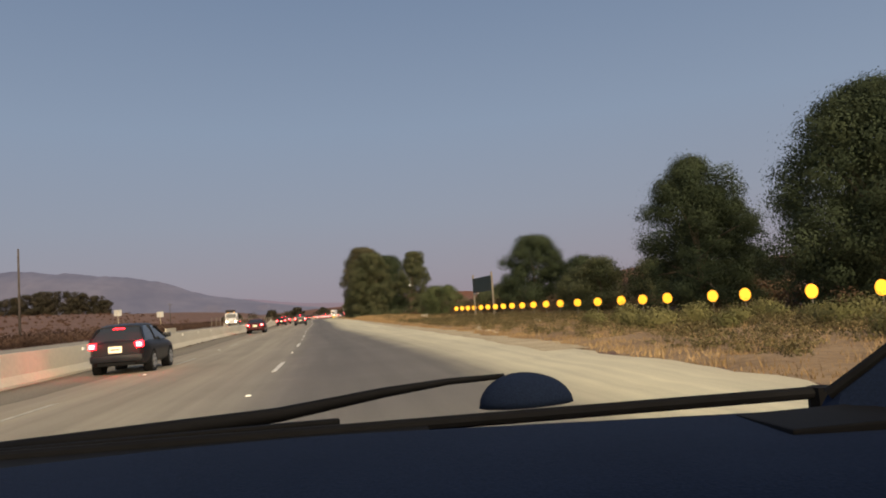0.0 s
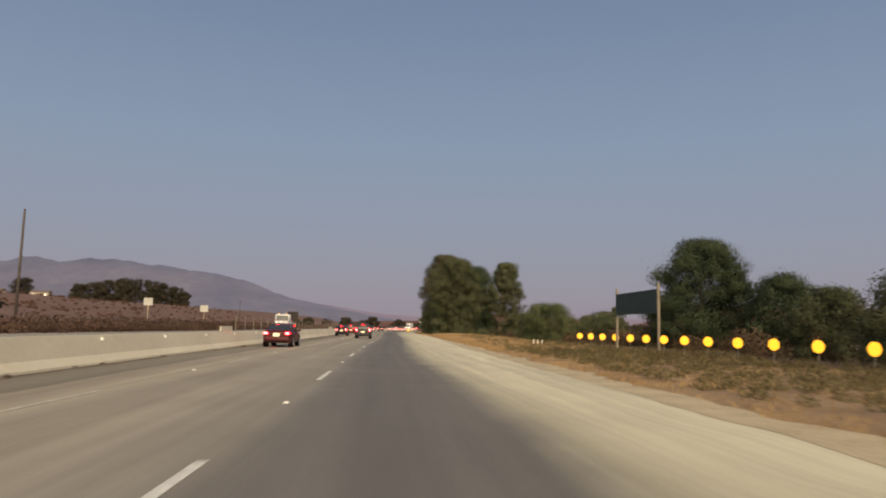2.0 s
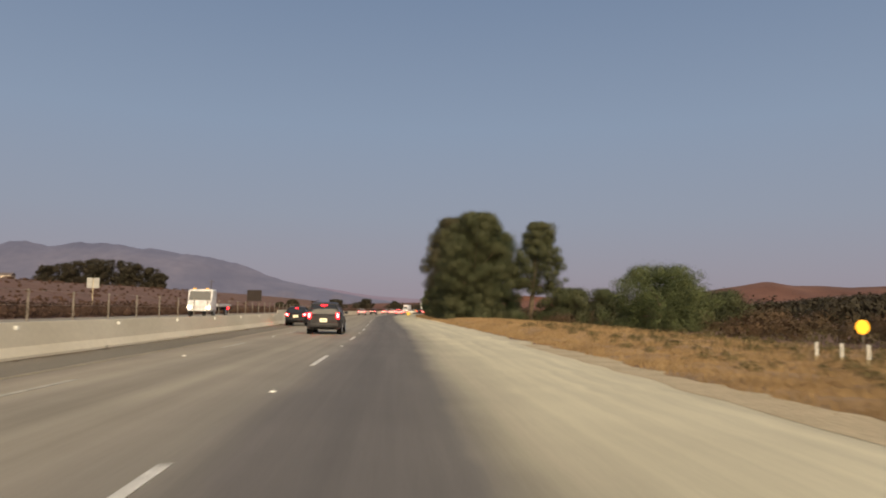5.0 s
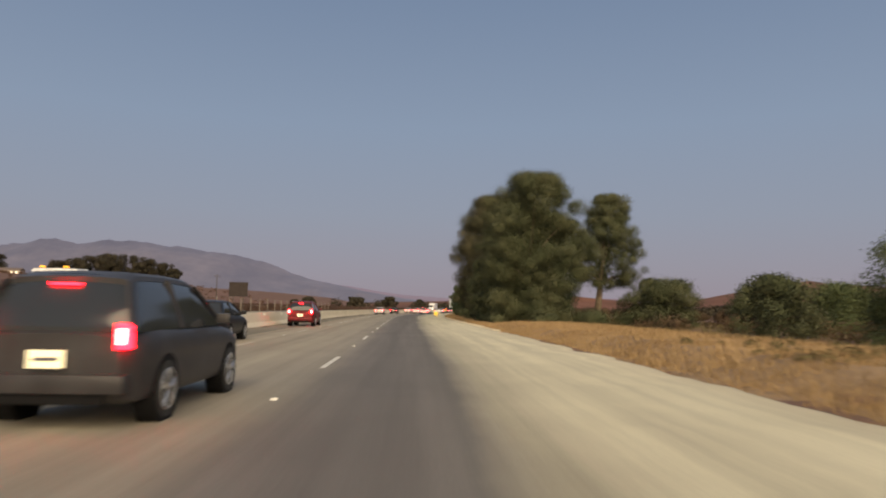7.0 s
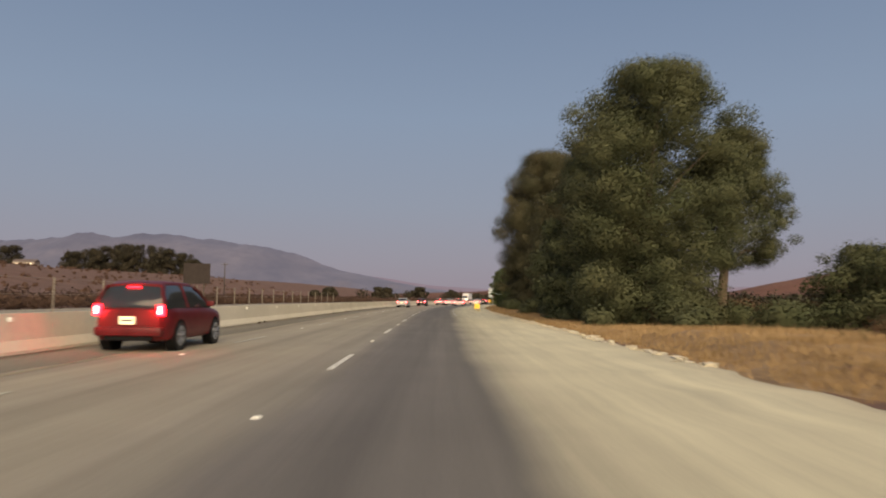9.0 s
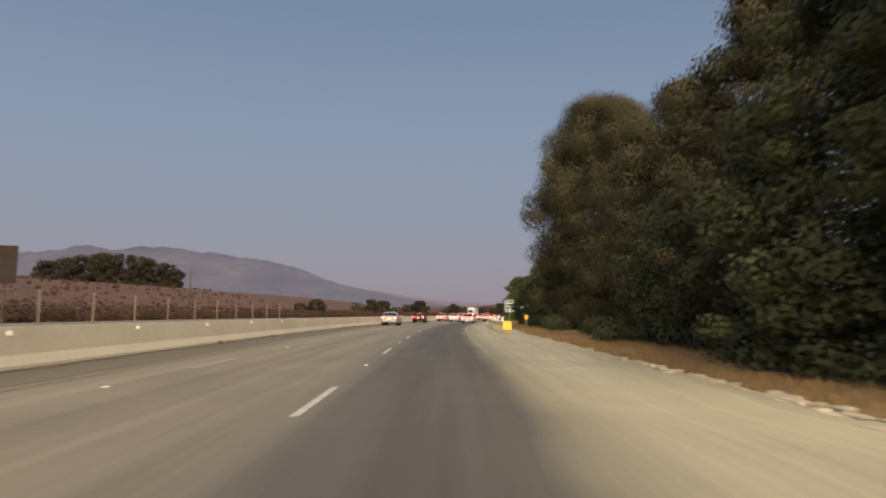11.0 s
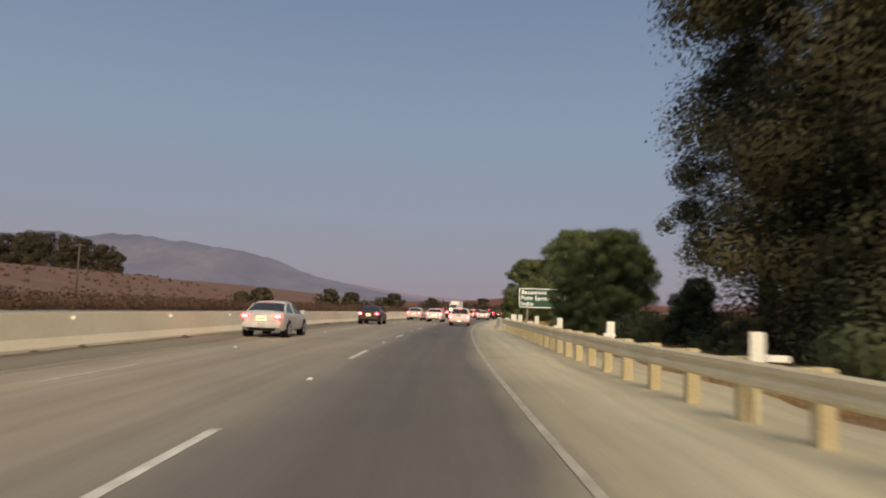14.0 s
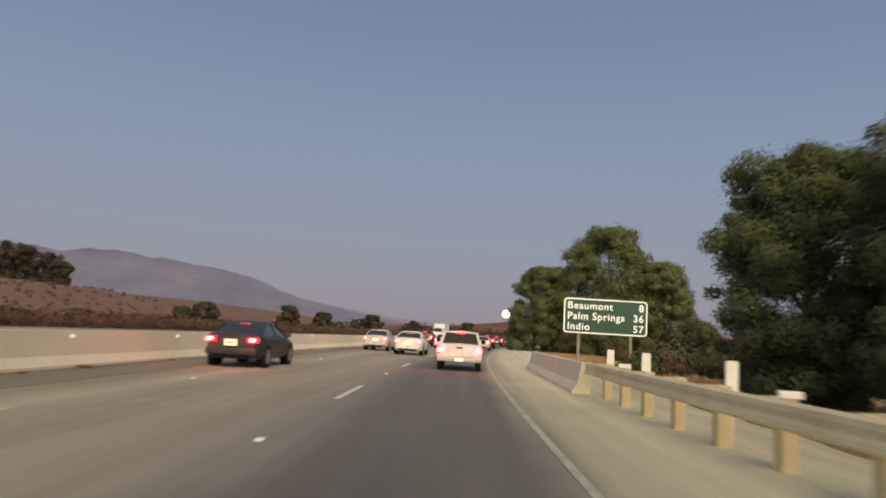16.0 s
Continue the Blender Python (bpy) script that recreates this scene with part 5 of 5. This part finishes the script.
def box_truck(lat, y, facing, label, lit, bed=False):
    dx = math.degrees(math.atan2(float(xc(y + 4) - xc(y - 4)), 8))
    x = float(xc(y)) + lat
    t = thing("box_truck", pose(x, y, 0.49 if lat < -15 else 0.006, 0, 0, facing - dx), label, "truck")
    bm = bmesh.new()
    box(bm, -1.2, 1.2, 0, 5.6, 0.95, 1.2 if bed else 3.3, 0.04)
    part("flat_bed" if bed else "cargo_box", bm, P_WHITE, t)
    bm = bmesh.new()
    loft(bm, [section(5.7, 1.1, 0.5, 2.5), section(7.0, 1.1, 0.5, 2.45), section(7.35, 1.05, 0.5, 1.5), section(7.6, 1.0, 0.55, 1.3)])
    part("cab", bm, P_WHITE, t, flat=False)
    bm = bmesh.new()
    loft(bm, [[(s * 0.95, 7.06 + dy, z) for s, dy, z in ((-1, 0.3, 1.5), (1, 0.3, 1.5), (0.94, 0.02, 2.3), (-0.94, 0.02, 2.3))], [(s * 0.95, 7.09 + dy, z) for s, dy, z in ((-1, 0.3, 1.5), (1, 0.3, 1.5), (0.94, 0.02, 2.3), (-0.94, 0.02, 2.3))]])
    part("windscreen", bm, M_GLASS, t)
    bm = bmesh.new()
    box(bm, -0.9, 0.9, 0.1, 6.6, 0.6, 0.93, 0.02)
    part("chassis", bm, M_BLACK, t)
    for s in (-1, 1):
        for yy in (1.4, 6.4):
            wheel(t, s * 1.0, yy, 0.45)
        bm = bmesh.new()
        box(bm, s * 0.95 - 0.1, s * 0.95 + 0.1, -0.04, 0.02, 0.7, 0.9, 0.01)
        part("tail_lamp", bm, M_TAIL, t, "lit red tail lamp")
        if lit:
            bm = bmesh.new()
            cyl(bm, (s * 0.8, 7.55, 0.85), (s * 0.8, 7.68, 0.85), 0.14, 0.14, 14)
            part("headlamp", bm, M_HEAD, t, "lit headlamp")
            bm = bmesh.new()
            box(bm, s * 0.55 - 0.12, s * 0.55 + 0.12, 6.98, 7.08, 2.5, 2.58, 0.01)
            part("roof_marker", bm, M_AMBER, t, "lit amber roof marker lamp")
    return t


L2, L3 = -3.6, -7.5
pickup(0.3, 281.0)
vehicle("hatch", L3 + 0.6, 23.0, P_DARK, "black hatchback with bright red tail lamps near the median barrier", glow=True)
vehicle("sedan", L3 + 0.4, 74.0, P_RED, "dark red sedan with lit red tail lamps")
vehicle("suv", L2 - 0.2, 113.0, P_GREY, "dark crossover with lit red tail lamps in the middle lane")
vehicle("hatch", L3, 131.0, P_DARK, "dark hatchback with lit red tail lamps and pale plate")
vehicle("suv", L3 + 0.2, 154.0, P_BRIGHT, "red sport utility vehicle with bright tail lamps near the median barrier", glow=True)
vehicle("suv", L2, 362.0, P_GREY, "dark grey crossover with lit tail lamps")
vehicle("sedan", L3 + 0.6, 248.0, P_SILVER, "silver sedan with lit tail lamps near the median barrier")
vehicle("sedan", L2 + 0.3, 297.0, P_WHITE, "white sedan with lit tail lamps")
vehicle("sedan", L3 + 0.9, 275.5, P_GREY, "dark grey sedan with lit tail lamps near the median barrier", glow=True)
vehicle("sedan", L2 + 0.3, 322.0, P_WHITE, "white sedan with lit tail lamps in slow traffic")
vehicle("sedan", L3 + 1.2, 303.0, P_SILVER, "silver sedan with lit tail lamps in slow traffic")
vehicle("suv", L3 + 1.2, 332.0, P_RED, "dark red crossover with lit tail lamps")
vehicle("sedan", L2, 348.0, P_SILVER, "silver sedan with lit tail lamps far ahead")
vehicle("suv", 0.0, 365.0, P_DARK, "dark crossover with lit tail lamps far ahead")
vehicle("sedan", 0.0, 392.0, P_GREY, "dark sedan with lit tail lamps far ahead")
vehicle("sedan", L2, 405.0, P_DARK, "dark sedan with lit tail lamps far ahead")
vehicle("suv", L3, 380.0, P_SILVER, "silver crossover with lit tail lamps far ahead")
vehicle("hatch", 0.0, 430.0, P_WHITE, "white hatchback with lit tail lamps far ahead")
vehicle("sedan", L2, 455.0, P_RED, "dark red sedan with lit tail lamps far ahead")
for lat, y, body, kind in ((0.2, 328.0, P_SILVER, "sedan"), (0.1, 346.0, P_DARK, "suv"), (L2, 375.0, P_WHITE, "sedan"), (0.0, 379.0, P_RED, "hatch"), (0.0, 410.0, P_SILVER, "sedan"), (L2, 428.0, P_DARK, "suv"), (L3, 415.0, P_GREY, "hatch")):
    vehicle(kind, lat, y, body, "car with lit red tail lamps in the far queue")
box_truck(0.0, 450.0, 0, "white box truck with lit tail lamps in the slow queue", False)
box_truck(-17.0, 147.0, 180, "white flatbed truck with lit headlamps on the opposite carriageway", True, True)
box_truck(-18.0, 420.0, 180, "white box truck with lit headlamps on the opposite carriageway", True)


# ---- the car that carries the view, as it stands at the start ----
def own_car():
    t = thing("own_car", pose(0, 0, 0.0, 0, 0, -2.85), "dark car with dashboard, black wiper and cowl, windscreen open", "car")

    def lie(x):
        return 1.228 - 0.041 * x - 0.024 * min(1.3, max(0.0, -x / 0.47)) ** 1.5
    # dashboard: a crowned shelf that drops to the driver
    bm = bmesh.new()
    secs = []
    for x in np.linspace(-0.62, 0.72, 21):
        z = lie(x)
        secs.append([(x, 0.30, 0.98), (x, 0.36, z - 0.075), (x, 0.42, z - 0.032), (x, 0.55, z - 0.010), (x, 0.70, z - 0.004), (x, 0.80, z), (x, 0.815, z - 0.012), (x, 0.815, 0.98)])
    loft(bm, secs)
    dash = part("dashboard", bm, M_DASH, t, "dark blue textured dashboard top", flat=False)
    bm = bmesh.new()
    box(bm, 0.44, 0.60, 0.68, 0.79, lie(0.52) - 0.01, lie(0.52) + 0.004, 0.003)
    part("speaker_grille", bm, M_BLACK, dash, "black grille at the dashboard's end")
    bm = bmesh.new()
    xs = np.linspace(-0.62, 0.74, 12)
    tube(bm, [(x, 1.0, 1.200 - 0.012 * x) for x in xs], [0.0095] * 12)
    secs = []
    for x in np.linspace(-0.66, 0.1, 9):
        drop = 0.02 * max(0.0, x + 0.2)
        secs.append([(x, 0.84, 1.1), (x, 0.85, lie(x) - 0.008 - drop), (x, 0.93, 1.196 - 0.012 * x - drop), (x, 0.995, 1.2 - 0.012 * x), (x, 0.995, 1.1)])
    loft(bm, secs)
    part("cowl", bm, M_BLACK, t, "black rim at the foot of the windscreen", flat=False)
    bm = bmesh.new()
    pts = ((-0.55, 1.04, 1.206, 0.013), (-0.30, 1.06, 1.212, 0.014), (-0.11, 1.08, 1.219, 0.011), (0.048, 1.10, 1.236, 0.008), (0.15, 1.12, 1.242, 0.0055), (0.24, 1.12, 1.243, 0.0045))
    tube(bm, [p[:3] for p in pts], [p[3] for p in pts])
    arm = part("wiper", bm, M_BLACK, t, "black windscreen wiper", flat=False)
    bm = bmesh.new()
    box(bm, -0.62, -0.02, 1.02, 1.035, 1.190, 1.214, 0.004)
    part("blade", bm, M_BLACK, arm)
    bm = bmesh.new()
    bmesh.ops.create_uvsphere(bm, u_segments=24, v_segments=14, radius=0.064, matrix=pose(0.262, 1.1, 1.198) @ Matrix.Diagonal((1.08, 0.7, 0.80, 1)))
    for v in bm.verts:
        v.co.z = max(v.co.z, 1.1985)
        v.co.x += max(0.0, v.co.x - 0.28) * 0.25
    part("pivot_cover", bm, M_DASH, arm, "rounded dark blue cover", flat=False)
    # bodywork below the line of sight
    bm = bmesh.new()
    loft(bm, [section(-2.6, 0.88, 0.36, 0.95), section(-1.5, 0.92, 0.26, 0.97), section(0.4, 0.92, 0.26, 0.985), section(1.0, 0.92, 0.26, 0.99), section(1.7, 0.9, 0.28, 0.90), section(2.1, 0.8, 0.34, 0.7)])
    part("body", bm, P_DARK, t, flat=False)
    for s in (-1, 1):
        for yy in (-1.6, 1.25):
            wheel(t, s * 0.84, yy, 0.34)
    bm = bmesh.new()
    loft(bm, [[(0.56, 0.78, 1.19), (0.585, 0.80, 1.222), (0.585, 0.82, 1.222), (0.56, 0.82, 1.19)], [(0.70, 0.66, 1.20), (0.72, 0.72, 1.34), (0.72, 0.74, 1.34), (0.70, 0.72, 1.20)]])
    part("pillar_foot", bm, M_DASH, t, "foot of the windscreen pillar", flat=False)
    bm = bmesh.new()
    cyl(bm, (0.575, 0.81, 1.220), (0.72, 0.74, 1.338), 0.007, 0.007, 8)
    part("rubber_seal", bm, M_BLACK, t)
    # unseen roof, rear wall and doors, added only to shade the inside
    bm = bmesh.new()
    box(bm, -0.74, 0.74, -1.9, 0.12, 1.55, 1.6, 0.02)
    part("roof", bm, P_DARK, t)
    bm = bmesh.new()
    box(bm, -0.72, 0.72, -1.9, -1.84, 0.97, 1.55, 0.01)
    part("rear_shade_panel", bm, M_BLACK, t, "unseen opaque rear panel that shades the inside")
    for s in (-1, 1):
        bm = bmesh.new()
        box(bm, s * 0.76 - 0.02, s * 0.76 + 0.02, -1.84, 0.3, 0.97, 1.55, 0.01)
        part("side_shade_panel", bm, M_BLACK, t, "unseen opaque side panel that shades the inside")
    for s in (-1, 1):
        bm = bmesh.new()
        cyl(bm, (s * 0.62, 2.0, 0.62), (s * 0.62, 2.16, 0.62), 0.09, 0.09, 14)
        part("headlamp", bm, M_HEAD, t, "lit headlamp")
        beam = new("headlamp_beam", bpy.data.lights.new("headlamp_beam", 'SPOT'))
        beam.data.energy = 2600
        beam.data.color = (1.0, 0.84, 0.5)
        beam.data.spot_size = radians(75)
        beam.data.spot_blend = 0.9
        beam.data.shadow_soft_size = 0.06
        beam.matrix_basis = look((s * 0.62, 2.22, 0.62), (s * 0.62 + 0.08 * 18, 20.0, 0.1))
        beam.parent = t
    for x in (-0.6, 0.7):
        bm = bmesh.new()
        cyl(bm, (x, 1.0, 0.95), (x, 1.0, 1.2), 0.02, 0.02, 8)
        part("cowl_stay", bm, M_BLACK, t)


own_car()
